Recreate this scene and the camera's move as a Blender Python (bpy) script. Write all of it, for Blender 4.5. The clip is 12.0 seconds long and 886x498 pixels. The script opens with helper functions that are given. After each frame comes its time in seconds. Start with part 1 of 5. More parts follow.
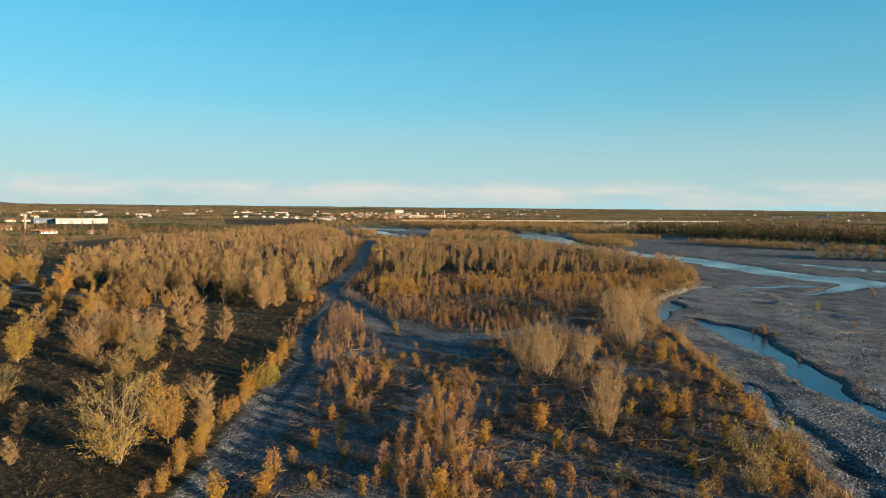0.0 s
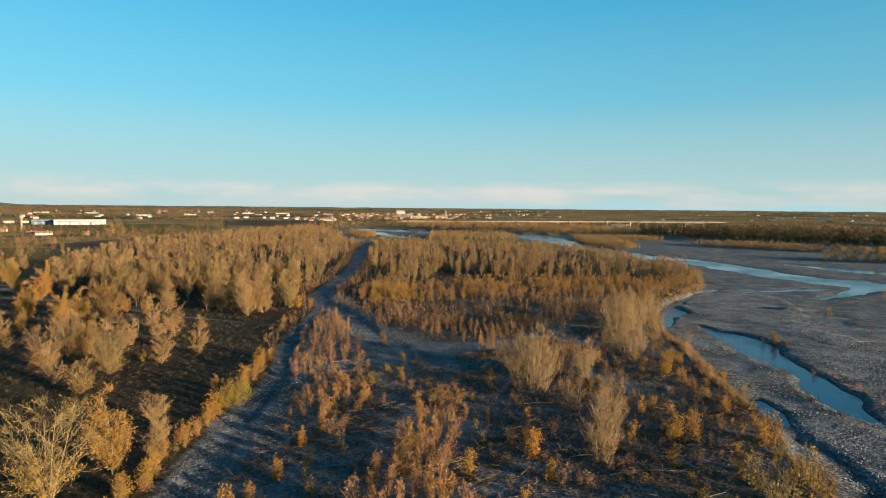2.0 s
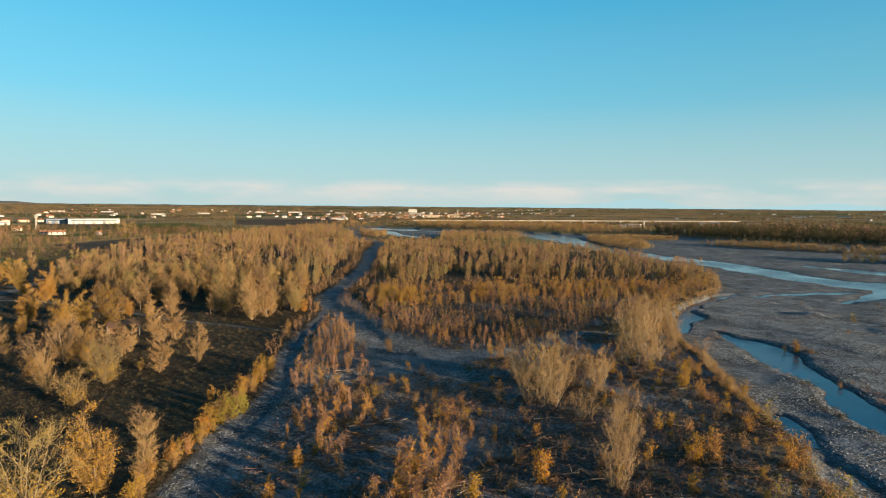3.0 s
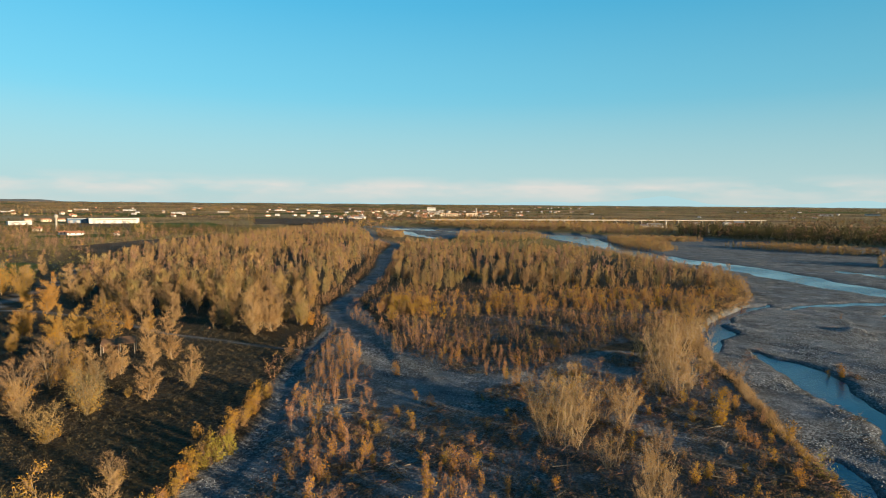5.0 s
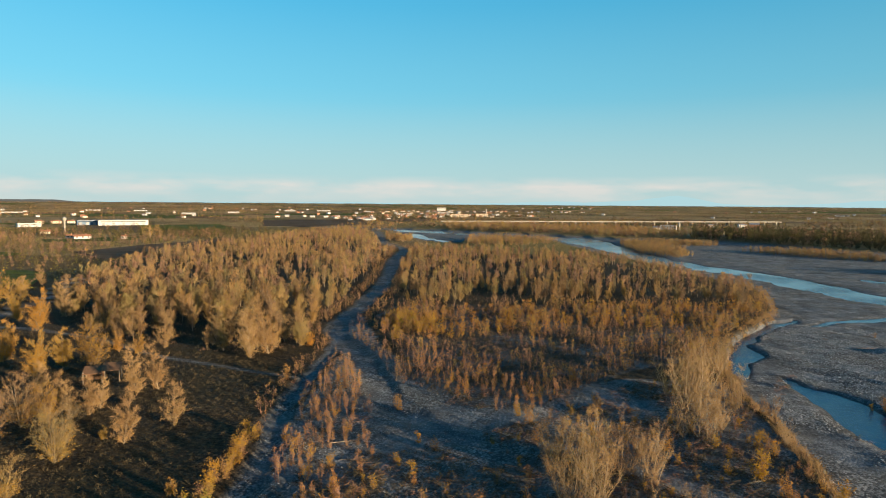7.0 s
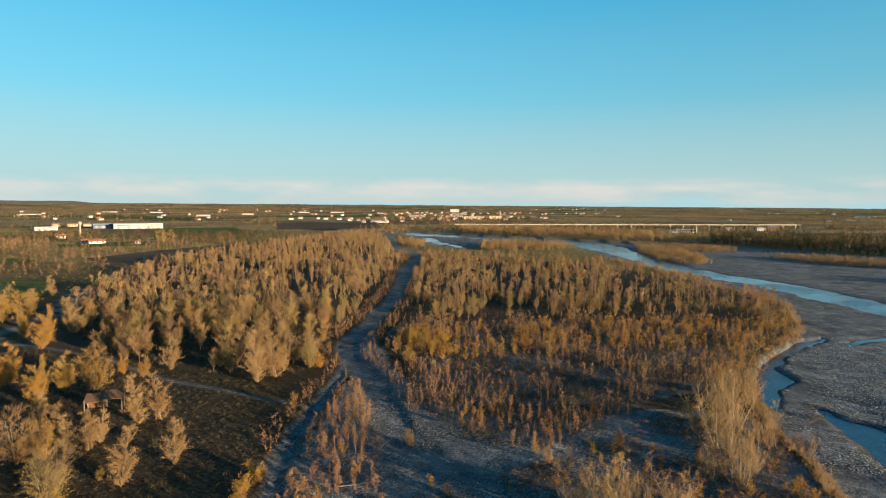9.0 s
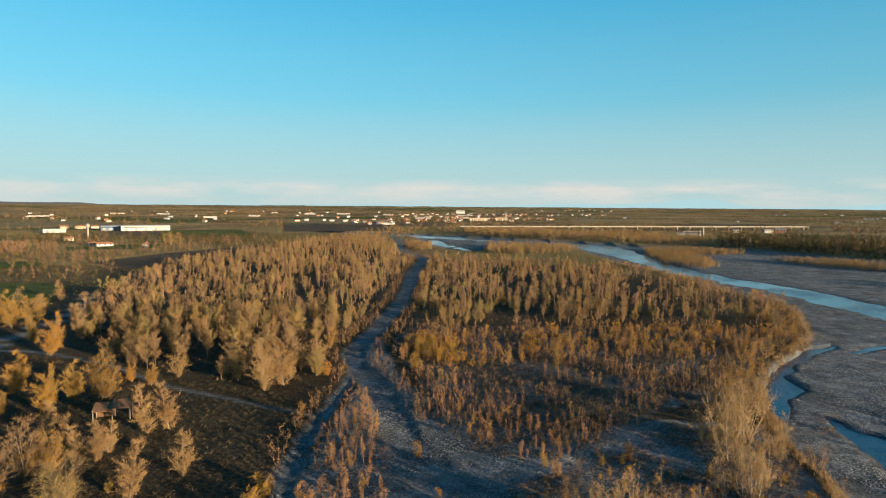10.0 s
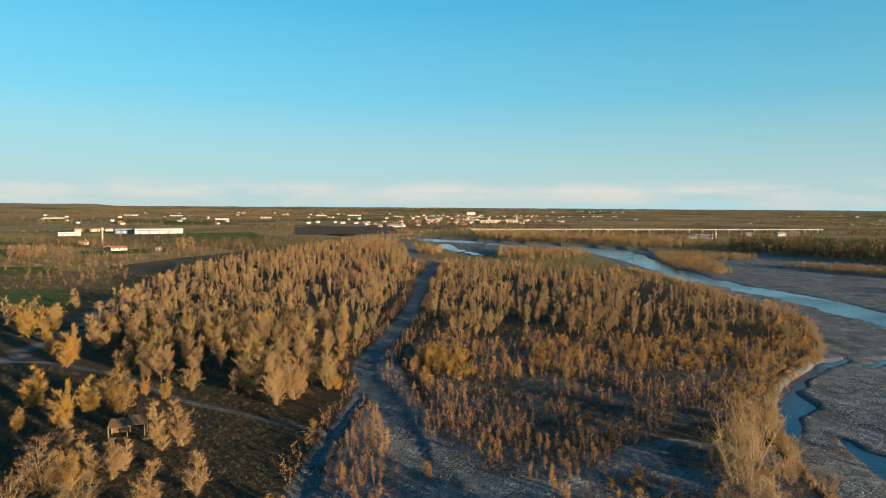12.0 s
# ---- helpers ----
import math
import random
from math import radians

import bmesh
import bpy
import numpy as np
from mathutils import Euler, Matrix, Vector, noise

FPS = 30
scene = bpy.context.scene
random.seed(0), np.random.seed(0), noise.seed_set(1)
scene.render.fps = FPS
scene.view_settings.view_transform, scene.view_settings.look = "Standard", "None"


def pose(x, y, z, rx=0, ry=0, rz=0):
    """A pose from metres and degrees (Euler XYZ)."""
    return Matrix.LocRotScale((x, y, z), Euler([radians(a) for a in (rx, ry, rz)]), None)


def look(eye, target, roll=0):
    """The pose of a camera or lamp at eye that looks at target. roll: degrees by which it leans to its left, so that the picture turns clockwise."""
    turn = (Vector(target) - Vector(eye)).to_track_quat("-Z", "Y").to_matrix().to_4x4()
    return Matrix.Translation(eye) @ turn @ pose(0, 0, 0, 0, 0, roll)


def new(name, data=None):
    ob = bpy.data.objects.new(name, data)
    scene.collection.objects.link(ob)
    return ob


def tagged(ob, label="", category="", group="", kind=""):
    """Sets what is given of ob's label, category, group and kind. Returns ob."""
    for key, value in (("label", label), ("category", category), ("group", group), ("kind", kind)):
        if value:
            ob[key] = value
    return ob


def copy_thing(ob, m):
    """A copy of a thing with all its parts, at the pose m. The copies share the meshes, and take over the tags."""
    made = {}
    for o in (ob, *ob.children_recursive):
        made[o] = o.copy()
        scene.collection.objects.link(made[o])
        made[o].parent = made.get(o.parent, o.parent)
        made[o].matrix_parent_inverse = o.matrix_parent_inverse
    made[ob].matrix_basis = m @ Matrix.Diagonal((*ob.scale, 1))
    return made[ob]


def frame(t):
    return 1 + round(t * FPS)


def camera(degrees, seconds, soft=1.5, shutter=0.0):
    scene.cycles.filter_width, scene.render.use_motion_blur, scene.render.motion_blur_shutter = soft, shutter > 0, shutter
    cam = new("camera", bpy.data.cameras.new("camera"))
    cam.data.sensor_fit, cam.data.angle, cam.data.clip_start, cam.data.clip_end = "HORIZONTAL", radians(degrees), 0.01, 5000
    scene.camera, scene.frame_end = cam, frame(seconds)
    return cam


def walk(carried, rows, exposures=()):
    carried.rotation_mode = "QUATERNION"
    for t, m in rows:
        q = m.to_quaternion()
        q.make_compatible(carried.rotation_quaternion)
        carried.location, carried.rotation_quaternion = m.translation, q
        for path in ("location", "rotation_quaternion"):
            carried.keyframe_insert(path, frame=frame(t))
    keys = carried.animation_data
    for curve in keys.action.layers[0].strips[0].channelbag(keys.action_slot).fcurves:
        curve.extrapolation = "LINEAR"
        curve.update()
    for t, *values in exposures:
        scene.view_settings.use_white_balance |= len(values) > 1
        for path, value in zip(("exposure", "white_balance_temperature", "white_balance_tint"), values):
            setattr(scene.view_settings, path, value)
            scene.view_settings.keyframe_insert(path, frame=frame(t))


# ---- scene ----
cam = camera(72.0, 12.0, soft=1.0)
PATH = [
    (0, (-1.15, -5.878, 27.823), (-1.787, 93.897, 21.152), 0.54),
    (0.5, (-0.453, -4.024, 27.678), (-0.942, 95.761, 21.149), 0.53),
    (1, (0.178, -2.073, 27.663), (-0.27, 97.716, 21.194), 0.53),
    (1.5, (0.74, -0.032, 27.787), (0.164, 99.756, 21.302), 0.52),
    (2, (1.242, 2.088, 28.05), (0.237, 101.868, 21.486), 0.51),
    (2.5, (1.701, 4.258, 28.44), (-0.156, 104.017, 21.759), 0.51),
    (3, (2.118, 6.461, 28.94), (-0.881, 106.184, 22.126), 0.50),
    (3.5, (2.479, 8.706, 29.544), (-1.611, 108.381, 22.595), 0.49),
    (4, (2.775, 11.006, 30.234), (-2.195, 110.632, 23.163), 0.49),
    (4.5, (2.998, 13.372, 30.99), (-2.614, 112.957, 23.816), 0.48),
    (5, (3.15, 15.805, 31.792), (-2.926, 115.357, 24.542), 0.47),
    (5.5, (3.236, 18.288, 32.628), (-3.222, 117.812, 25.324), 0.47),
    (6, (3.268, 20.776, 33.492), (-3.571, 120.272, 26.155), 0.46),
    (6.5, (3.258, 23.214, 34.367), (-4.004, 122.678, 27.014), 0.45),
    (7, (3.208, 25.505, 35.282), (-4.527, 124.934, 27.924), 0.45),
    (7.5, (3.115, 27.53, 36.27), (-5.144, 126.917, 28.913), 0.44),
    (8, (2.98, 29.181, 37.306), (-5.834, 128.521, 29.957), 0.43),
    (8.5, (2.806, 30.384, 38.328), (-6.566, 129.674, 31.004), 0.43),
    (9, (2.603, 31.118, 39.275), (-7.303, 130.36, 32.0), 0.42),
    (9.5, (2.385, 31.435, 40.112), (-8.01, 130.632, 32.913), 0.41),
    (10, (2.174, 31.48, 40.865), (-8.665, 130.636, 33.756), 0.41),
    (10.5, (2.017, 31.39, 41.6), (-9.24, 130.505, 34.574), 0.40),
    (11, (1.965, 31.254, 42.389), (-9.704, 130.326, 35.421), 0.39),
    (11.5, (2.066, 31.097, 43.303), (-10.034, 130.119, 36.349), 0.39),
    (12, (2.35, 30.918, 44.401), (-10.222, 129.877, 37.406), 0.38),
]
walk(cam, [(t, look(eye, target, roll)) for t, eye, target, roll in PATH], exposures=[(0, 1.45)])

# ---- sky and sun ----
SUN_AZ, SUN_EL = 122.0, 6.5  # clockwise from +y; degrees over the horizon
world = bpy.data.worlds.new("evening_sky")
scene.world = world
world.use_nodes = True
wt = world.node_tree
sky = wt.nodes.new("ShaderNodeTexSky")
sky.sky_type, sky.sun_disc = "NISHITA", False
sky.sun_elevation, sky.sun_rotation = radians(SUN_EL), radians(SUN_AZ)
sky.altitude, sky.air_density, sky.dust_density, sky.ozone_density = 60.0, 1.0, 0.3, 4.0
back = wt.nodes["Background"]
air = wt.nodes.new("ShaderNodeMix")  # clear cool air, and pale haze towards the horizon all round
air.data_type, air.blend_type = "RGBA", "MULTIPLY"
air.inputs[0].default_value, air.inputs[7].default_value = 1.0, (0.24, 0.97, 0.98, 1)
wt.links.new(sky.outputs[0], air.inputs[6])
up = wt.nodes.new("ShaderNodeSeparateXYZ")
wt.links.new(wt.nodes.new("ShaderNodeTexCoord").outputs["Generated"], up.inputs[0])
haze = wt.nodes.new("ShaderNodeValToRGB")
for stop in (0.06, 0.16):
    haze.color_ramp.elements.new(stop)
for e, (at, v) in zip(haze.color_ramp.elements, ((0.0, 0.95), (0.06, 0.6), (0.16, 0.14), (0.30, 0.0))):
    e.position, e.color = at, (v, v, v, 1)
wt.links.new(up.outputs[2], haze.inputs[0])
veil = wt.nodes.new("ShaderNodeMix")
veil.data_type = "RGBA"
wt.links.new(haze.outputs[0], veil.inputs[0])
veil.inputs[7].default_value = (2.9, 3.7, 3.65, 1)
deep = wt.nodes.new("ShaderNodeValToRGB")  # even blue of the evening air, all round
deep.color_ramp.elements.new(0.18)
deep.color_ramp.elements.new(0.42)
deep.color_ramp.elements.new(0.62)
for e, (at, v) in zip(deep.color_ramp.elements, ((0.05, (0.165, 0.385, 0.43)), (0.18, (0.08, 0.325, 0.45)), (0.42, (0.024, 0.212, 0.39)), (0.62, (0.010, 0.085, 0.17)), (1.0, (0.006, 0.045, 0.10)))):
    e.position, e.color = at, (*v, 1)
wt.links.new(up.outputs[2], deep.inputs[0])
lift = wt.nodes.new("ShaderNodeMix")
lift.data_type, lift.blend_type = "RGBA", "MULTIPLY"
lift.inputs[0].default_value, lift.inputs[7].default_value = 1.0, (10, 10, 10, 1)
wt.links.new(deep.outputs[0], lift.inputs[6])
even = wt.nodes.new("ShaderNodeMix")
even.data_type = "RGBA"
even.inputs[0].default_value = 0.97
wt.links.new(air.outputs[2], even.inputs[6])
wt.links.new(lift.outputs[2], even.inputs[7])
lean = wt.nodes.new("ShaderNodeMapRange")  # a little deeper towards the east
lean.inputs[1].default_value, lean.inputs[2].default_value, lean.inputs[3].default_value, lean.inputs[4].default_value = -0.7, 0.7, 1.2, 0.8
wt.links.new(up.outputs[0], lean.inputs[0])
tilt = wt.nodes.new("ShaderNodeMix")
tilt.data_type, tilt.blend_type = "RGBA", "MULTIPLY"
tilt.inputs[0].default_value = 1.0
wt.links.new(even.outputs[2], tilt.inputs[6])
wt.links.new(lean.outputs[0], tilt.inputs[7])
wt.links.new(tilt.outputs[2], veil.inputs[6])
wt.links.new(veil.outputs[2], back.inputs[0])
back.inputs[1].default_value = 0.065
sun = new("sun", bpy.data.lights.new("sun", "SUN"))
sun.data.energy, sun.data.angle, sun.data.color = 5.0, radians(0.6), (1.0, 0.77, 0.49)
sa, se = radians(SUN_AZ), radians(SUN_EL)
sun.matrix_world = look((300 * math.sin(sa) * math.cos(se), 300 * math.cos(sa) * math.cos(se), 300 * math.sin(se)), (0, 0, 0))


# ---- materials ----
class Nodes:
    """A material with a Principled shader and short ways to add nodes."""

    def __init__(self, name, rough=0.9, spec=0.2):
        self.mat = bpy.data.materials.new(name)
        self.mat.use_nodes = True
        self.t = self.mat.node_tree
        self.p = self.t.nodes["Principled BSDF"]
        self.p.inputs["Roughness"].default_value = rough
        self.p.inputs["Specular IOR Level"].default_value = spec
        self.co = self.t.nodes.new("ShaderNodeNewGeometry").outputs["Position"]

    def node(self, kind, **values):
        n = self.t.nodes.new(kind)
        for key, v in values.items():
            n.inputs[key.replace("_", " ")].default_value = v
        return n

    def link(self, a, b):
        self.t.links.new(a, b)

    def noise(self, scale, detail=4.0, rough=0.6, co=None):
        n = self.node("ShaderNodeTexNoise", Scale=scale, Detail=detail, Roughness=rough)
        self.link(co or self.co, n.inputs["Vector"])
        return n.outputs[0]

    def ramp(self, fac, *stops):
        n = self.t.nodes.new("ShaderNodeValToRGB")
        el = n.color_ramp.elements
        while len(el) < len(stops):
            el.new(0.5)
        for e, (at, col) in zip(el, stops):
            e.position, e.color = at, (*col, 1) if len(col) == 3 else col
        self.link(fac, n.inputs[0])
        return n.outputs[0]

    def mix(self, fac, a, b, blend="MIX"):
        n = self.t.nodes.new("ShaderNodeMix")
        n.data_type, n.blend_type = "RGBA", blend
        for v, s in ((fac, n.inputs[0]), (a, n.inputs[6]), (b, n.inputs[7])):
            if isinstance(v, (int, float)):
                s.default_value = v
            elif isinstance(v, tuple):
                s.default_value = (*v, 1)
            else:
                self.link(v, s)
        return n.outputs[2]

    def math(self, op, a, b=0.0):
        n = self.t.nodes.new("ShaderNodeMath")
        n.operation = op
        for v, s in ((a, n.inputs[0]), (b, n.inputs[1])):
            if isinstance(v, (int, float)):
                s.default_value = v
            else:
                self.link(v, s)
        return n.outputs[0]

    def attr(self, name):
        n = self.t.nodes.new("ShaderNodeAttribute")
        n.attribute_name = name
        return n

    def bump(self, height, strength, distance=0.1):
        n = self.node("ShaderNodeBump", Strength=strength, Distance=distance)
        self.link(height, n.inputs["Height"])
        self.link(n.outputs[0], self.p.inputs["Normal"])

    def blades(self, amount, scale=4.0, share=None):
        """Grass and stubble: countless faces turned every way, finer than the mesh."""
        n = self.node("ShaderNodeTexNoise", Scale=scale, Detail=2.0)
        self.link(self.co, n.inputs["Vector"])
        a = self.t.nodes.new("ShaderNodeVectorMath")
        a.operation = "SUBTRACT"
        self.link(n.outputs["Color"], a.inputs[0])
        a.inputs[1].default_value = (0.5, 0.5, 0.48)
        b = self.t.nodes.new("ShaderNodeVectorMath")
        b.operation = "SCALE"
        self.link(a.outputs[0], b.inputs[0])
        b.inputs["Scale"].default_value = amount
        if share is not None:
            self.link(self.math("MULTIPLY", share, amount), b.inputs["Scale"])
        c = self.t.nodes.new("ShaderNodeVectorMath")
        self.link(b.outputs[0], c.inputs[0])
        self.link(self.t.nodes.new("ShaderNodeNewGeometry").outputs["Normal"], c.inputs[1])
        d = self.t.nodes.new("ShaderNodeVectorMath")
        d.operation = "NORMALIZE"
        self.link(c.outputs[0], d.inputs[0])
        self.link(d.outputs[0], self.p.inputs["Normal"])
        return d.outputs[0]

    def done(self, colour):
        self.link(colour, self.p.inputs["Base Color"])
        return self.mat


def plain(name, a, b, scale=2.0, rough=0.85, spec=0.2, blades=0.0):
    m = Nodes(name, rough, spec)
    if blades:
        m.blades(blades)
        m.p.inputs["Sheen Weight"].default_value, m.p.inputs["Sheen Roughness"].default_value, m.p.inputs["Sheen Tint"].default_value = 0.5, 0.5, (*(min(1.0, 2.6 * c) for c in b), 1)
    return m.done(m.mix(m.ramp(m.noise(scale), (0.3, (0, 0, 0)), (0.7, (1, 1, 1))), a, b))


def plant_matter(name, *colours, glow=0.0):
    """Bark, twigs or leaves: each plant takes its own colour from a ramp, with finer change inside it."""
    m = Nodes(name, 0.8, 0.15)
    own = m.math("FRACT", m.math("ADD", m.attr("tint").outputs["Fac"], m.t.nodes.new("ShaderNodeObjectInfo").outputs["Random"]))
    mixed = m.math("ADD", m.math("MULTIPLY", own, 0.75), m.math("MULTIPLY", m.noise(0.9, 3.0), 0.3))
    step = 1.0 / (len(colours) - 1)
    col = m.ramp(mixed, *[(i * step, c) for i, c in enumerate(colours)])
    col = m.mix(0.35, col, m.ramp(m.noise(9.0, 2.0), (0.3, (0.35, 0.35, 0.35)), (0.7, (1, 1, 1))), "MULTIPLY")
    m.done(col)
    if glow:  # thin leaves pass some light
        tr, mx = m.t.nodes.new("ShaderNodeBsdfTranslucent"), m.t.nodes.new("ShaderNodeMixShader")
        mx.inputs[0].default_value = glow
        m.link(col, tr.inputs[0])
        m.link(m.p.outputs[0], mx.inputs[1])
        m.link(tr.outputs[0], mx.inputs[2])
        m.link(mx.outputs[0], m.t.nodes["Material Output"].inputs[0])
    return m.mat


BARK = plant_matter("pale_bark", (0.215, 0.162, 0.107), (0.318, 0.249, 0.167), (0.239, 0.174, 0.107))
TWIG = plant_matter("tan_twigs", (0.136, 0.0897, 0.0563), (0.271, 0.165, 0.0751), (0.18, 0.113, 0.0657), (0.316, 0.19, 0.0751), (0.21, 0.163, 0.0627), (0.128, 0.0897, 0.0594), (0.316, 0.165, 0.0594))
LEAF_OCHRE = plant_matter("ochre_leaves", (0.283, 0.166, 0.054), (0.362, 0.204, 0.0502), (0.268, 0.192, 0.058), (0.377, 0.192, 0.0502), glow=0.25)
LEAF_GOLD = plant_matter("golden_leaves", (0.428, 0.221, 0.0234), (0.36, 0.221, 0.0312), (0.48, 0.209, 0.0234), glow=0.25)
LEAF_RUST = plant_matter("rusty_leaves", (0.324, 0.162, 0.0566), (0.405, 0.201, 0.0466), (0.283, 0.168, 0.0666), (0.432, 0.229, 0.0466), glow=0.2)
LEAF_LIME = plant_matter("yellow_green_leaves", (0.302, 0.259, 0.036), (0.259, 0.216, 0.036), (0.36, 0.259, 0.036), glow=0.25)
TWIG_GREY = plant_matter("grey_brown_twigs", (0.17, 0.102, 0.0752), (0.254, 0.14, 0.0936), (0.199, 0.116, 0.0812), (0.305, 0.161, 0.0904))
TWIG_WILLOW = plant_matter("straw_twigs", (0.259, 0.165, 0.0823), (0.324, 0.206, 0.0982), (0.21, 0.125, 0.0602))
TUFT = plant_matter("dry_scrub", (0.0367, 0.0306, 0.0195), (0.0796, 0.0593, 0.0318), (0.052, 0.0428, 0.0245), (0.122, 0.0884, 0.0459))
CONIFER = plant_matter("dull_green_leaves", (0.0468, 0.0496, 0.0193), (0.073, 0.0634, 0.0221), (0.104, 0.0716, 0.0248), glow=0.1)
DRIFT = plant_matter("bleached_wood", (0.18, 0.149, 0.117), (0.288, 0.239, 0.189), (0.135, 0.108, 0.081))


# ---- the lie of the land ----
def lattice(ix, iy, seed):
    n = (ix * 374761393 + iy * 668265263 + seed * 974634777) & 0x7FFFFFFF
    n = ((n ^ (n >> 13)) * 1274126177) & 0x7FFFFFFF
    return ((n ^ (n >> 16)) & 0xFFFF) / 65535.0


def relief(x, y, size, seed=0, octaves=3):
    """Smooth noise, about -1 to 1, whose broadest forms are size metres across."""
    total, amp = np.zeros(np.shape(x)), 0.55
    for o in range(octaves):
        u, v = np.asarray(x) / size + 17.3 * o, np.asarray(y) / size - 9.1 * o
        iu, iv = np.floor(u).astype(np.int64), np.floor(v).astype(np.int64)
        fu, fv = u - iu, v - iv
        fu, fv = fu * fu * (3 - 2 * fu), fv * fv * (3 - 2 * fv)
        a = lattice(iu, iv, seed + o) * (1 - fu) + lattice(iu + 1, iv, seed + o) * fu
        b = lattice(iu, iv + 1, seed + o) * (1 - fu) + lattice(iu + 1, iv + 1, seed + o) * fu
        total += amp * (2 * (a * (1 - fv) + b * fv) - 1)
        size, amp = size / 2.1, amp * 0.5
    return total


def step(a, b, v):
    s = np.clip((np.asarray(v) - a) / (b - a), 0, 1)
    return s * s * (3 - 2 * s)


def along(x, y, line):
    """Least of distance over half-width to a line of (x, y, half-width)."""
    best = np.full(np.shape(x), 1e9)
    for (ax, ay, aw), (bx, by, bw) in zip(line, line[1:]):
        dx, dy = bx - ax, by - ay
        s = np.clip(((x - ax) * dx + (y - ay) * dy) / (dx * dx + dy * dy), 0, 1)
        best = np.minimum(best, np.hypot(x - ax - s * dx, y - ay - s * dy) / (aw + s * (bw - aw)))
    return best


def inside(x, y, poly):
    x, y = np.asarray(x, float), np.asarray(y, float)
    c = np.zeros(np.shape(x), bool)
    for (ax, ay), (bx, by) in zip(poly, poly[1:] + poly[:1]):
        if ay != by:
            c ^= ((ay > y) != (by > y)) & (x < (bx - ax) * (y - ay) / (by - ay) + ax)
    return c


# The foot of the wooded terrace, along which it breaks off to the river bed, and the far edge of the bed.
BANK = [(34, 20), (37.5, 50), (38.5, 58), (41, 68), (44, 81), (45.5, 90), (46.5, 102), (48.5, 113), (50.3, 130), (51.3, 147), (56, 163), (60, 174), (65, 187),
        (70, 197), (80, 211), (93, 228), (104, 252), (114, 280), (118, 297), (112, 322), (108, 356), (100, 425), (82, 489), (78, 541), (71, 600), (62, 660), (30, 708), (0, 702), (-20, 650), (-24, 605), (-40, 592), (-62, 618), (-88, 690), (-108, 760), (-130, 838), (-300, 930)]
FAR_BANK = [(-300, 990), (-68, 880), (10, 808), (64, 776), (108, 745), (140, 705), (200, 690), (240, 672), (300, 560), (420, 470), (700, 330), (700, 20)]
BED = BANK + FAR_BANK
DRY_CHANNEL = [(-155, 840, 5), (-130, 742, 4.5), (-106, 627, 4), (-90, 561, 3.6), (-74, 525, 3.5), (-62, 488, 3.5), (-58, 429, 3.8), (-54.4, 383, 4.2), (-49, 340, 3.2), (-45, 301, 2.9), (-42.5, 273, 3.3), (-40.8, 235, 2.9), (-40.5, 207, 3.3), (-39.8, 191, 2.8), (-35.6, 180, 2.5), (-29.8, 169.7, 2.8), (-23.9, 157, 3.0), (-20, 146, 2.8), (-17, 136.5, 2.8), (-13, 129, 2.8), (-5, 119, 2.8), (4, 109, 2.6)]
WEST_CHANNEL = [(-35, 172, 1.3), (-33, 146, 1.6), (-32, 128, 1.7), (-29, 112, 1.8), (-26.5, 96, 1.8), (-25, 75, 1.8), (-25, 61, 1.9), (-24.6, 30, 2)]
RIVER = [(-320, 965, 12), (-150, 868, 20), (-95, 850, 22), (-52, 806, 10), (-11, 762, 9), (28, 742, 10), (63, 738, 14), (96, 681, 24), (104, 590, 17), (109, 512, 11), (117, 446, 13), (128, 407, 9), (143, 370, 11), (151, 335, 12), (156, 300, 11), (165, 268, 11), (180, 246, 12), (208, 212, 14), (300, 150, 17)]
BACKWATER = [(-92, 770, 8), (-72, 690, 6), (-48, 640, 5), (-36, 606, 3)]
SIDE_RIVER = [(190, 352, 3), (206, 322, 7), (225, 292, 8), (270, 262, 9), (340, 230, 9)]
STRIP = [(104, 223, 0.8), (118, 230, 2.4), (136, 236, 2.6), (150, 240, 1.2)]
INLET = [(130, 212, 1.0), (143, 222, 3.0), (158, 236, 4.0), (170, 244, 5)]
POOL = [(67.5, 160, 1.0), (69, 149, 3.8), (68.5, 137, 4.2), (68, 124, 3.2), (67.5, 112, 2.4), (65, 102, 3.2), (62.5, 93, 2.6), (62, 87, 1.0)]
LOW_POOL = [(64, 86, 0.8), (63.5, 80, 2.0), (62, 70, 2.4), (60, 40, 2.4)]
NOOK = [(57.5, 160, 1.5), (60.5, 168, 3), (66, 181, 3.2), (70.5, 192, 3), (80, 207, 2.2), (92, 221, 1.4), (103, 230, 0.8)]
SIDE_WATER = [(50, 98, 0.8), (49.3, 92, 1.7), (47.3, 85.5, 1.0)]
SIDE_HOLLOW = [(47, 85, 1.5), (46, 75, 1.8), (44, 62, 1.9), (42, 46, 2)]
TRACK = [(-190, 168, 2.0), (-142, 183, 2.2), (-149, 207, 2.2), (-157, 236, 2.2), (-185, 290, 2.2)]
LANE = [(-142, 183, 1.3), (-128, 184, 1.1), (-99, 174, 0.8), (-73, 158, 0.75), (-45, 147, 0.7), (-34, 143, 0.7)]
OPEN_GRAVEL = [(-24, 40), (-23, 100), (-13, 116), (-4, 126), (6, 122), (16, 132), (30, 146), (36, 120), (30, 110), (10, 113), (11, 92), (10, 70), (36, 52), (36, 20)]
TERRACE = [(-28, 35), (-29, 120), (-31, 165), (-40, 182), (-41, 215), (-37, 215), (-20, 165), (0, 132), (30, 150), (50, 150), (46, 100), (34, 35)]
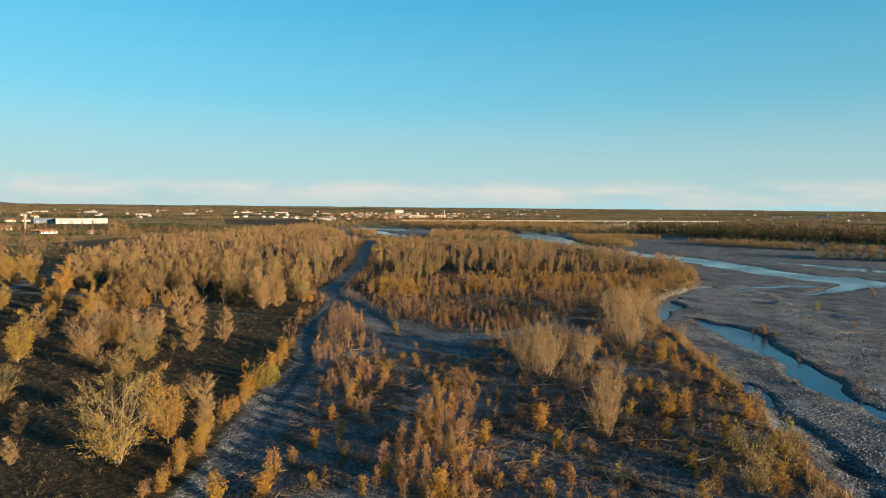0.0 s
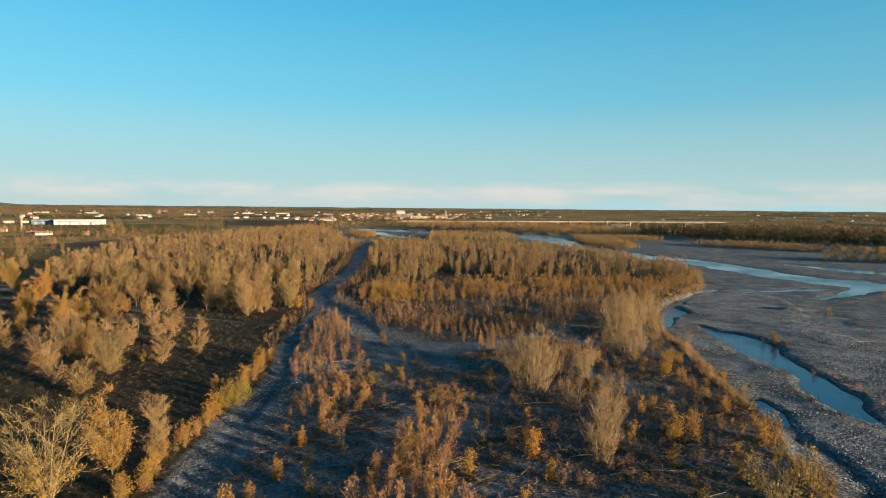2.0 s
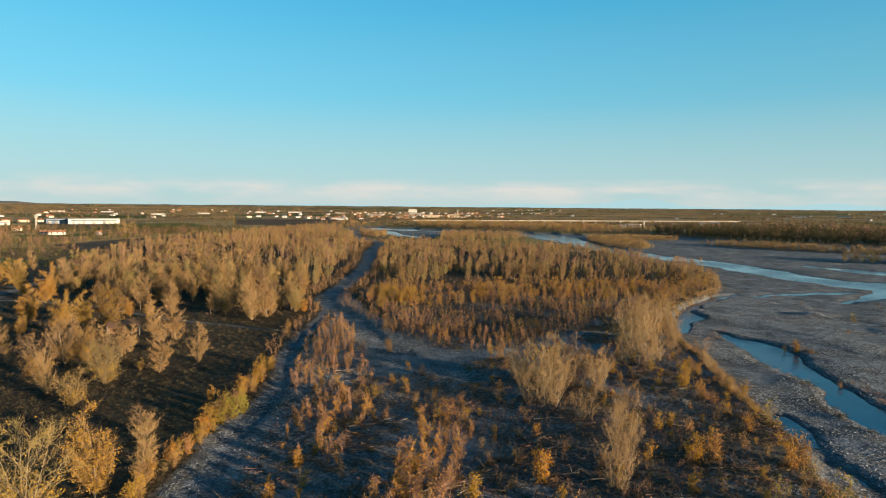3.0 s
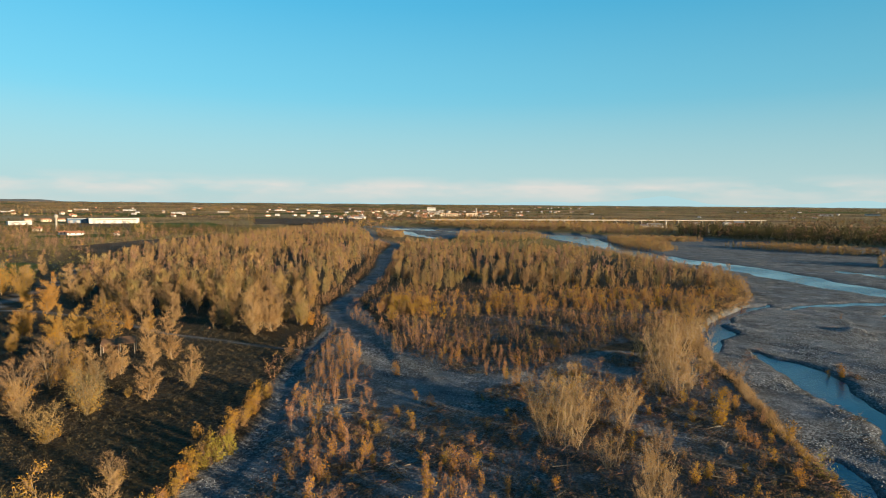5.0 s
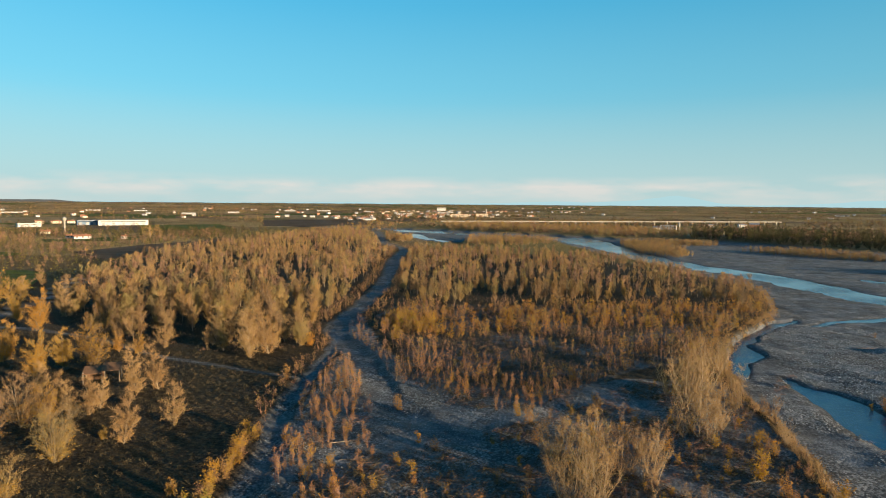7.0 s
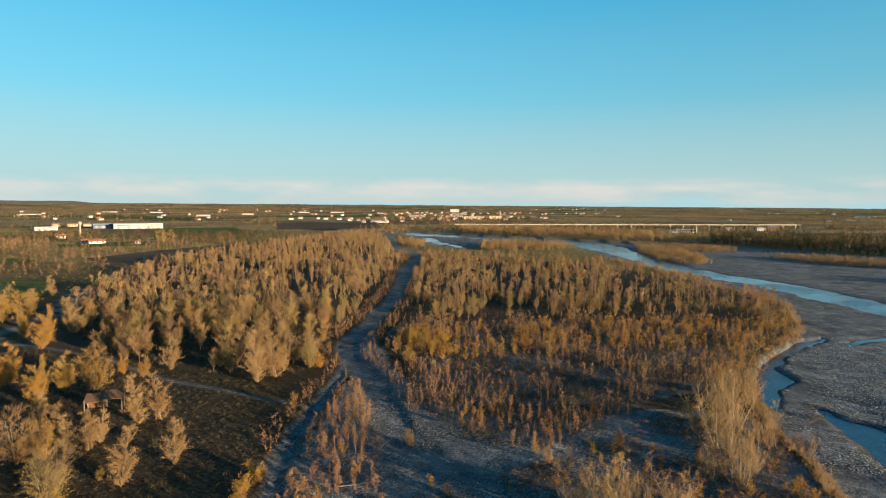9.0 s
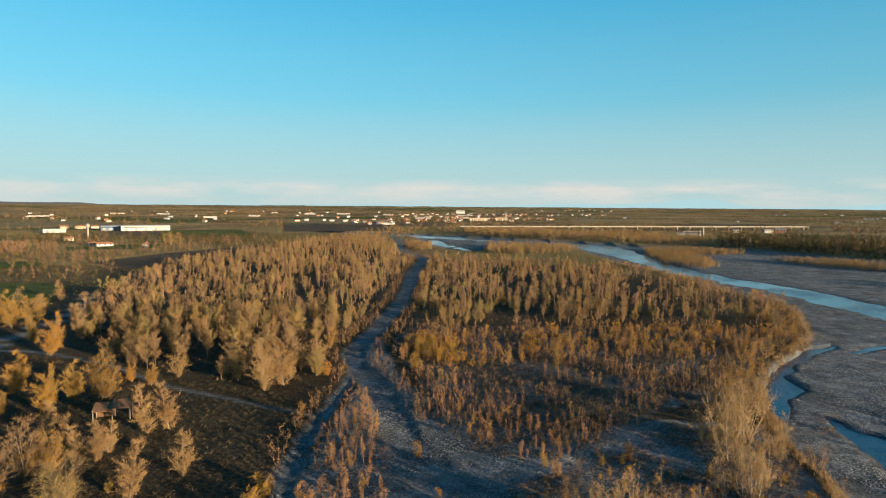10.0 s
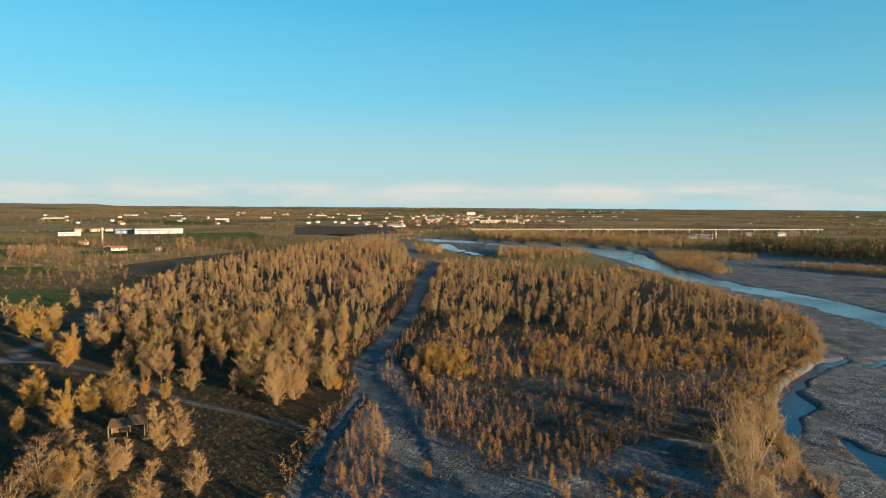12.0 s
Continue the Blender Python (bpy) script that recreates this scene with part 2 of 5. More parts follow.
SAPLINGS = [(-32, 212), (-30, 234), (17, 240), (70, 247), (97, 247), (90, 231), (70, 206), (58, 178), (46, 165), (30, 153), (10, 128), (-2, 131), (-13, 145), (-17, 162), (-24, 188)]
STONY = [(-22, 35), (-22, 105), (-8, 112), (12, 126), (34, 148), (48, 140), (46, 100), (36, 50), (34, 35)]
WEST_WOOD = [(-43, 172), (-50, 161), (-77, 168), (-104, 180), (-122, 192), (-164, 245), (-190, 312), (-219, 412), (-224, 527), (-213, 737), (-147, 752), (-102, 585), (-68, 441), (-61, 400), (-58, 314), (-52, 262), (-49, 228), (-47, 198)]
ISLAND_WOOD = [(-38, 300), (-44, 350), (-50, 430), (-54, 482), (-30, 488), (0, 472), (30, 460), (62, 440), (88, 394), (100, 330), (114, 297), (103, 262), (92, 246), (62, 246), (18, 240), (-1, 238), (-25, 234), (-33, 262)]
SPIT = [(-30, 160), (-22, 163), (-17.4, 130), (-11, 98), (-9, 80), (-12, 72), (-19, 76), (-24, 96), (-28, 112), (-29.5, 138)]
WATER_Z = -2.0


def edge_distance(x, y, line):
    return along(x, y, [(a, b, 1.0) for a, b in line])


def plain_rise(d):
    """The plain climbs gently towards its far rim."""
    return 30.0 * np.clip((np.asarray(d) - 2000.0) / 2700.0, 0, 1) ** 2


def lay(x, y):
    """Height of the land, and how gravelly, meadowy and far off it is."""
    x, y = np.asarray(x, float), np.asarray(y, float)
    wx, wy = x + 1.6 * relief(x, y, 9, 3), y + 1.6 * relief(x, y, 9, 4)
    bed = inside(wx, wy, BED)
    d = np.minimum(edge_distance(wx, wy, BANK), edge_distance(wx, wy, FAR_BANK))
    drop = np.where(bed, step(-0.7, 1.1, d), 1 - step(-0.7, 0.7, d + 0.7)) * np.where(bed, 1, 0.6)
    z = 0.18 * relief(x, y, 14, 1) + 0.07 * relief(x, y, 2.5, 2)
    dry, west = along(wx, wy, DRY_CHANNEL), along(wx, wy, WEST_CHANNEL)
    cut = np.maximum(1 - step(0.75, 1.35, dry), 1 - step(0.7, 1.3, west))
    gap = inside(wx, wy, OPEN_GRAVEL) * 1.0
    z = z - 0.32 * cut - 0.25 * gap * (1 - cut) + 0.35 * step(-29.0, -31.0, x) * step(150, 140, y) * (1 - cut)
    flow = relief(0.045 * (0.47 * x - 0.88 * y), 0.2 * (0.88 * x + 0.47 * y), 1.0, 12)
    ground_bed = -1.66 + 0.3 * flow + 0.36 * relief(x, y, 24, 5) + 0.16 * relief(x, y, 5, 6) + 0.5 * np.exp(-(((x - 88) / 10) ** 2 + ((y - 150) / 30) ** 2)) + 1.1 * np.exp(-(((x - 104) / 3.4) ** 2 + ((y - 185) / 3.2) ** 2))
    for line, deep in ((RIVER, 1.1), (SIDE_RIVER, 0.9), (STRIP, 0.7), (INLET, 0.8), (BACKWATER, 0.9), (POOL, 0.95), (LOW_POOL, 0.8), (NOOK, 0.9), (SIDE_WATER, 0.8), (SIDE_HOLLOW, 0.3)):
        a = along(x + 3.4 * relief(x, y, 13, 7), y + 3.4 * relief(x, y, 13, 8), line)
        ground_bed = ground_bed - deep * (1 - step(0.15, 1.6, a))
        lip = np.exp(-(((a - 1.45) / 0.25) ** 2))
        ground_bed = ground_bed + 0.05 * lip
    z = z * (1 - drop) + ground_bed * drop
    road = np.maximum(1 - step(0.7, 1.1, along(x, y, TRACK)), 0.75 * (1 - step(0.4, 1.3, along(x, y, LANE))))
    patchy = step(-0.15, 0.35, relief(x, y, 7, 9))
    stony = np.maximum(inside(wx, wy, STONY) * (0.78 + 0.2 * patchy), inside(wx, wy, SAPLINGS) * (0.3 + 0.45 * patchy))
    stony = np.maximum(stony, inside(wx, wy, SPIT) * (0.5 + 0.4 * patchy))
    stony = np.maximum(stony, inside(wx, wy, TERRACE) * (0.72 + 0.22 * patchy))
    stony = stony * (1 - 0.62 * step(4, 16, x + 5 * relief(x, y, 11, 48)) * step(122, 108, y) * step(0.45, -0.1, relief(x, y, 9, 49)))
    gravel = np.clip(np.maximum.reduce([drop, cut, gap * (0.75 + 0.25 * patchy), stony, road]), 0, 1)
    far = step(250, 560, np.hypot(x, y)) * (1 - drop) * (1 - 1.0 * (inside(x, y, WEST_WOOD) | inside(x, y, ISLAND_WOOD)))
    z = z * (1 - 0.9 * step(300, 700, np.hypot(x, y)) * (1 - drop))
    return z + plain_rise(np.hypot(x, y)), gravel, np.clip(np.maximum(drop, cut), 0, 1), far


def height(x, y):
    return lay(x, y)[0]


def graded(lo, hi, fine_lo, fine_hi, fine, grow):
    """Grid lines, evenly fine within a stretch and ever wider outside it."""
    mid = list(np.arange(fine_lo, fine_hi, fine))
    up, s = [mid[-1]], fine
    while up[-1] < hi:
        s *= grow
        up.append(min(up[-1] + s, hi))
    down, s = [mid[0]], fine
    while down[-1] > lo:
        s *= grow
        down.append(max(down[-1] - s, lo))
    return np.array(down[:0:-1] + mid + up[1:])


# ---- mesh making ----
def mesh_of(name, verts, tris, mats, index=None, floats=None):
    me = bpy.data.meshes.new(name)
    verts, tris = np.asarray(verts, np.float32), np.asarray(tris, np.int32)
    k = tris.shape[1]
    me.vertices.add(len(verts))
    me.vertices.foreach_set("co", verts.ravel())
    me.loops.add(tris.size)
    me.loops.foreach_set("vertex_index", tris.ravel())
    me.polygons.add(len(tris))
    me.polygons.foreach_set("loop_start", np.arange(0, tris.size, k, dtype=np.int32))
    me.polygons.foreach_set("loop_total", np.full(len(tris), k, np.int32))
    for m in mats:
        me.materials.append(m)
    if index is not None:
        me.polygons.foreach_set("material_index", np.asarray(index, np.int32))
    for key, values in (floats or {}).items():
        me.attributes.new(key, "FLOAT", "POINT").data.foreach_set("value", np.asarray(values, np.float32))
    me.update(calc_edges=True)
    return me


def part(name, bm, material, parent, label=""):
    """Links a bmesh as one mesh object under a thing or part."""
    me = bpy.data.meshes.new(name)
    bm.to_mesh(me)
    bm.free()
    me.materials.append(material)
    ob = new(name, me)
    ob.parent = parent
    return tagged(ob, label)


def box(bm, x0, x1, y0, y1, z0, z1, bevel=0.0):
    m = Matrix.Translation(((x0 + x1) / 2, (y0 + y1) / 2, (z0 + z1) / 2)) @ Matrix.Diagonal((x1 - x0, y1 - y0, z1 - z0, 1))
    made = bmesh.ops.create_cube(bm, size=1, matrix=m)
    if bevel:
        bmesh.ops.bevel(bm, geom=list({e for v in made["verts"] for e in v.link_edges}), offset=bevel, segments=1, affect="EDGES")
    return bm


def thing(name, m, label, category, group="", kind=""):
    ob = new(name)
    ob.matrix_basis = m
    return tagged(ob, label, category, group, kind)


# ---- ground, water, backdrop ----
gm = Nodes("river_land", 0.92, 0.15)
gm.p.inputs["Sheen Roughness"].default_value, gm.p.inputs["Sheen Tint"].default_value = 0.5, (1.0, 0.72, 0.34, 1)  # dry grass fuzz
g_at = gm.attr("gravel").outputs["Fac"]
bed_at, far_at = gm.attr("bed").outputs["Fac"], gm.attr("far").outputs["Fac"]
pebble = gm.node("ShaderNodeTexVoronoi", Scale=3.2)
gm.link(gm.co, pebble.inputs["Vector"])
pebble2 = gm.node("ShaderNodeTexVoronoi", Scale=9.0)
gm.link(gm.co, pebble2.inputs["Vector"])
grain = gm.noise(4.0, 6.0, 0.7)
broad = gm.noise(0.07, 5.0, 0.6)
stone = gm.ramp(pebble.outputs["Color"], (0.25, (0.028, 0.032, 0.037)), (0.5, (0.088, 0.097, 0.108)), (0.75, (0.40, 0.415, 0.435)))
stone = gm.mix(0.5, stone, gm.ramp(pebble2.outputs["Color"], (0.0, (0.07, 0.07, 0.07)), (1.0, (0.21, 0.20, 0.19))))
silt = gm.ramp(grain, (0.3, (0.125, 0.143, 0.17)), (0.7, (0.225, 0.25, 0.285)))
gravel_col = gm.mix(gm.ramp(broad, (0.42, (0.45, 0.45, 0.45)), (0.58, (1, 1, 1))), silt, stone)
debris = gm.ramp(gm.noise(0.55, 6.0, 0.72), (0.46, (0, 0, 0)), (0.60, (1, 1, 1)))
lines = gm.node("ShaderNodeMapping")
lines.inputs["Rotation"].default_value, lines.inputs["Scale"].default_value = (0, 0, radians(-62)), (0.035, 0.35, 0.3)
gm.link(gm.co, lines.inputs["Vector"])
streak = gm.ramp(gm.noise(1.0, 5.0, 0.65, lines.outputs[0]), (0.46, (0, 0, 0)), (0.57, (1, 1, 1)))
dirty = gm.mix(gm.math("MULTIPLY", debris, 0.36), gravel_col, (0.045, 0.04, 0.036))
mottle = gm.ramp(gm.noise(0.2, 10.0, 0.78), (0.33, (0.22, 0.23, 0.245)), (0.5, (0.62, 0.645, 0.68)), (0.66, (1.35, 1.38, 1.42)))
washed = gm.mix(0.85, gm.mix(gm.math("MULTIPLY", streak, 0.18), gravel_col, (0.055, 0.053, 0.05)), mottle, "MULTIPLY")
gravel_col = gm.mix(bed_at, dirty, washed)
heath = gm.ramp(gm.noise(1.6, 8.0, 0.78), (0.36, (0.010, 0.008, 0.006)), (0.5, (0.04, 0.03, 0.018)), (0.66, (0.16, 0.105, 0.052)))
grass = gm.ramp(gm.noise(1.1, 8.0, 0.75), (0.35, (0.012, 0.010, 0.006)), (0.68, (0.085, 0.064, 0.028)))
soil = gm.mix(gm.ramp(gm.noise(0.045, 3.0), (0.4, (0, 0, 0)), (0.65, (1, 1, 1))), heath, grass)
plots = gm.node("ShaderNodeTexVoronoi", Scale=0.0065)
plots.distance = "CHEBYCHEV"
gm.link(gm.co, plots.inputs["Vector"])
patch = gm.ramp(plots.outputs["Color"], (0.15, (0.0468, 0.0324, 0.02)), (0.3, (0.0499, 0.0624, 0.0137)), (0.42, (0.187, 0.134, 0.0655)), (0.52, (0.0387, 0.0287, 0.0187)), (0.64, (0.0593, 0.0686, 0.0162)), (0.76, (0.225, 0.162, 0.0811)), (0.9, (0.0686, 0.053, 0.0262)))
patch = gm.mix(0.5, patch, gm.ramp(gm.noise(0.02, 6.0, 0.7), (0.3, (0.4, 0.4, 0.4)), (0.7, (1, 1, 1))), "MULTIPLY")
col = gm.mix(far_at, soil, patch)
zed = gm.t.nodes.new("ShaderNodeSeparateXYZ")
gm.link(gm.co, zed.inputs[0])
wet = gm.t.nodes.new("ShaderNodeMapRange")  # damp, darker margin beside the water
wet.inputs[1].default_value, wet.inputs[2].default_value, wet.inputs[3].default_value, wet.inputs[4].default_value = -1.95, -1.78, 0.62, 1.0
gm.link(zed.outputs[2], wet.inputs[0])
gravel_col = gm.mix(1.0, gravel_col, wet.outputs[0], "MULTIPLY")
sand = gm.ramp(gm.noise(0.11, 6.0, 0.6), (0.54, (0, 0, 0)), (0.63, (1, 1, 1)))
gravel_col = gm.mix(gm.math("MULTIPLY", gm.math("MULTIPLY", sand, bed_at), 0.2), gravel_col, (0.27, 0.235, 0.19))
col = gm.mix(g_at, col, gravel_col)
grassy = gm.math("MULTIPLY", gm.math("SUBTRACT", 1.0, gm.math("MULTIPLY", g_at, 0.8)), gm.math("ADD", 0.35, gm.math("MULTIPLY", far_at, 0.65)))
gm.link(gm.math("MULTIPLY", gm.math("MULTIPLY", gm.math("SUBTRACT", 1.0, g_at), far_at), 0.2), gm.p.inputs["Sheen Weight"])
turf = gm.blades(11.0, 3.0, grassy)
gm.bump(gm.math("ADD", gm.math("MULTIPLY", pebble.outputs["Distance"], -0.8), gm.math("ADD", grain, gm.noise(1.2, 5.0, 0.7))), 1.0, 0.22)
gm.link(turf, gm.t.nodes["Bump"].inputs["Normal"])
GROUND = gm.done(col)

gx = graded(-5200, 5200, -90, 115, 1.0, 1.07)
gy = graded(-500, 4860, 44, 205, 1.0, 1.045)
X, Y = np.meshgrid(gx, gy)
Z, GR, BD, FR = lay(X.ravel(), Y.ravel())
nx, ny = len(gx), len(gy)
ii = (np.arange(ny - 1)[:, None] * nx + np.arange(nx - 1)[None]).ravel()
ground = new("ground", mesh_of("ground", np.stack([X.ravel(), Y.ravel(), Z], 1), np.stack([ii, ii + 1, ii + nx + 1, ii + nx], 1), [GROUND], floats={"gravel": GR, "bed": BD, "far": FR}))
ground.data.shade_smooth()
tagged(ground, "flat river plain of gravel, heath and distant fields", "ground", kind="structure")

wm = Nodes("still_river_water", 0.12, 0.5)
wm.p.inputs["IOR"].default_value = 1.33
ripple = wm.math("MULTIPLY", wm.noise(1.3, 4.0), wm.ramp(wm.noise(0.035, 3.0), (0.42, (0.1, 0.1, 0.1)), (0.6, (1, 1, 1))))
wm.bump(ripple, 0.9, 0.16)
wlong = wm.node("ShaderNodeMapping")
wlong.inputs["Rotation"].default_value, wlong.inputs["Scale"].default_value = (0, 0, radians(30)), (0.5, 0.16, 1)
wm.link(wm.co, wlong.inputs["Vector"])
foam = wm.math("MULTIPLY", wm.ramp(wm.noise(1.0, 6.0, 0.7, wlong.outputs[0]), (0.6, (0, 0, 0)), (0.74, (1, 1, 1))), wm.ramp(wm.noise(0.03, 2.0), (0.5, (0, 0, 0)), (0.6, (1, 1, 1))))
wm.link(wm.math("ADD", wm.math("MULTIPLY", foam, 0.5), 0.1), wm.p.inputs["Roughness"])
WATER = wm.done(wm.mix(foam, wm.ramp(wm.noise(0.05), (0.3, (0.003, 0.02, 0.065)), (0.7, (0.006, 0.034, 0.095))), (0.34, 0.38, 0.40)))
wv = [(20, 20), (700, 20), (700, 470), (330, 600), (250, 720), (100, 820), (-60, 930), (-340, 1000), (-340, 915), (-130, 828), (-118, 750), (-90, 675), (-66, 606), (-25, 586), (-10, 640), (8, 690), (40, 690), (55, 655), (70, 480), (80, 310), (60, 220), (40, 150), (30, 60)]
wb = bmesh.new()
wb.faces.new([wb.verts.new((x, y, WATER_Z)) for x, y in wv])
bmesh.ops.triangulate(wb, faces=wb.faces)
water_me = bpy.data.meshes.new("water")
wb.to_mesh(water_me)
wb.free()
water_me.materials.append(WATER)
tagged(new("water", water_me), "shallow blue river water lying in gravel channels", "river", kind="structure")

# ---- distance: hills and cloud bank ----
def backdrop(name, label, material, radius, foot, profile, a0=-62, a1=62, n=249):
    """A far silhouette, bent round the plain; profile gives its height over the foot by the angle in degrees."""
    v, f = [], []
    for i in range(n):
        a = a0 + (a1 - a0) * i / (n - 1)
        x, y = radius * math.sin(radians(a)), radius * math.cos(radians(a))
        v += [(x, y, foot), (x, y, foot + profile(a))]
        if i:
            f.append((2 * i - 2, 2 * i, 2 * i + 1, 2 * i - 1))
    return tagged(new(name, mesh_of(name, v, f, [material])), label, "distance", kind="structure")


# Flat emission stands in for daylight on the far backdrops.
def glow_material(name, colour, strength=1.0):
    m = bpy.data.materials.new(name)
    m.use_nodes = True
    t = m.node_tree
    t.nodes.remove(t.nodes["Principled BSDF"])
    em = t.nodes.new("ShaderNodeEmission")
    em.inputs[0].default_value, em.inputs[1].default_value = (*colour, 1), strength
    t.links.new(em.outputs[0], t.nodes["Material Output"].inputs[0])
    return m, t, em


# Distance haze is put into these two emission colours; neither surface takes light.
HILL, _, _ = glow_material("haze_painted_hills", (0.165, 0.25, 0.265))
NEAR_HILL, _, _ = glow_material("haze_painted_ridge", (0.056, 0.054, 0.047))


def ridge(a, seed, size):
    return float(relief(np.array([a * 1.0]), np.array([3.7]), size, seed, 4)[0])


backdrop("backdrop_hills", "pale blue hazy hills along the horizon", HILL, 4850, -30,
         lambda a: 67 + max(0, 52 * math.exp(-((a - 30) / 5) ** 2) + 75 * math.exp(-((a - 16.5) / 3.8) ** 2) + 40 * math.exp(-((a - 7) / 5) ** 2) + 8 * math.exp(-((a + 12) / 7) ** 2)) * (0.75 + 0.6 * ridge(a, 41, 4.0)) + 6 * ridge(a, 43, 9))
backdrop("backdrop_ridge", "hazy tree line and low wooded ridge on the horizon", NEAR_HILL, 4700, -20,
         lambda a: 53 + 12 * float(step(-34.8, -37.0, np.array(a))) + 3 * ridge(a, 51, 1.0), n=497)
# The cloud's pinkish evening light is put into its emission colour.
cl, ct, ce = glow_material("low_cloud_bank", (0.34, 0.285, 0.255))
cco = ct.nodes.new("ShaderNodeNewGeometry").outputs["Position"]
cmap = ct.nodes.new("ShaderNodeMapping")
cmap.inputs["Scale"].default_value = (0.0011, 0.0011, 0.0052)
ct.links.new(cco, cmap.inputs["Vector"])
cn = ct.nodes.new("ShaderNodeTexNoise")
cn.inputs["Scale"].default_value, cn.inputs["Detail"].default_value, cn.inputs["Roughness"].default_value = 1.6, 5.0, 0.55
ct.links.new(cmap.outputs[0], cn.inputs["Vector"])
sep = ct.nodes.new("ShaderNodeSeparateXYZ")
ct.links.new(cco, sep.inputs[0])
band = ct.nodes.new("ShaderNodeValToRGB")
for at in (0.45, 0.68):
    band.color_ramp.elements.new(at)
for e, (p, c) in zip(band.color_ramp.elements, ((0.0, 0.1), (0.45, 0.45), (0.68, 0.58), (1.0, 0.0))):
    e.position, e.color = p, (c, c, c, 1)
rng_z = ct.nodes.new("ShaderNodeMapRange")
rng_z.inputs[1].default_value, rng_z.inputs[2].default_value = 0.0, 260.0
ct.links.new(sep.outputs[2], rng_z.inputs[0])
ct.links.new(rng_z.outputs[0], band.inputs[0])
puff = ct.nodes.new("ShaderNodeMapRange")
puff.inputs[1].default_value, puff.inputs[2].default_value = 0.36, 0.66
ct.links.new(cn.outputs[0], puff.inputs[0])
mul = ct.nodes.new("ShaderNodeMath")
mul.operation = "MULTIPLY"
ct.links.new(puff.outputs[0], mul.inputs[0])
ct.links.new(band.outputs[0], mul.inputs[1])
thin, cmix = ct.nodes.new("ShaderNodeBsdfTransparent"), ct.nodes.new("ShaderNodeMixShader")
ct.links.new(mul.outputs[0], cmix.inputs[0])
ct.links.new(thin.outputs[0], cmix.inputs[1])
ct.links.new(ce.outputs[0], cmix.inputs[2])
ct.links.new(cmix.outputs[0], ct.nodes["Material Output"].inputs[0])
clouds = backdrop("backdrop_clouds", "thin pale pinkish cloud bank low over the horizon", cl, 4880, -30, lambda a: 370.0)
clouds.visible_shadow = False

# ---- plants: shapes ----
def prism(path, radii, sides):
    """A tapered, bent stem through the points of path."""
    path = np.asarray(path, float)
    v, f = [], []
    for i, (p, r) in enumerate(zip(path, radii)):
        d = path[min(i + 1, len(path) - 1)] - path[max(i - 1, 0)]
        d = d / (np.linalg.norm(d) + 1e-9)
        a = np.cross(d, (0.3, 1, 0.1))
        a /= np.linalg.norm(a) + 1e-9
        b = np.cross(d, a)
        for k in range(sides):
            w = 2 * math.pi * k / sides
            v.append(p + r * (math.cos(w) * a + math.sin(w) * b))
        if i:
            for k in range(sides):
                q, s = (i - 1) * sides + k, (i - 1) * sides + (k + 1) % sides
                f += [(q, s, s + sides), (q, s + sides, q + sides)]
    return np.array(v), np.array(f)


def joined(pieces):
    vs, fs, n = [], [], 0
    for v, f in pieces:
        vs.append(v)
        fs.append(np.asarray(f) + n)
        n += len(v)
    return (np.concatenate(vs), np.concatenate(fs)) if vs else (np.zeros((0, 3)), np.zeros((0, 3), int))


def slivers(start, way, width, rng):
    """Thin triangles, broad at the start, for twigs."""
    side = np.cross(way, rng.normal(size=way.shape))
    side *= (width / 2 / (np.linalg.norm(side, axis=1) + 1e-9))[:, None]
    v = np.stack([start - side, start + side, start + way], 1).reshape(-1, 3)
    return v, np.arange(len(v)).reshape(-1, 3)


def flakes(centre, size, rng):
    a = rng.normal(size=centre.shape)
    a /= np.linalg.norm(a, axis=1)[:, None]
    b = np.cross(a, rng.normal(size=centre.shape))
    b /= np.linalg.norm(b, axis=1)[:, None]
    s = (size * rng.uniform(0.6, 1.4, len(centre)))[:, None]
    v = np.stack([centre - 0.6 * s * a, centre + 0.55 * s * b, centre + 0.7 * s * a - 0.2 * s * b], 1).reshape(-1, 3)
    return v, np.arange(len(v)).reshape(-1, 3)


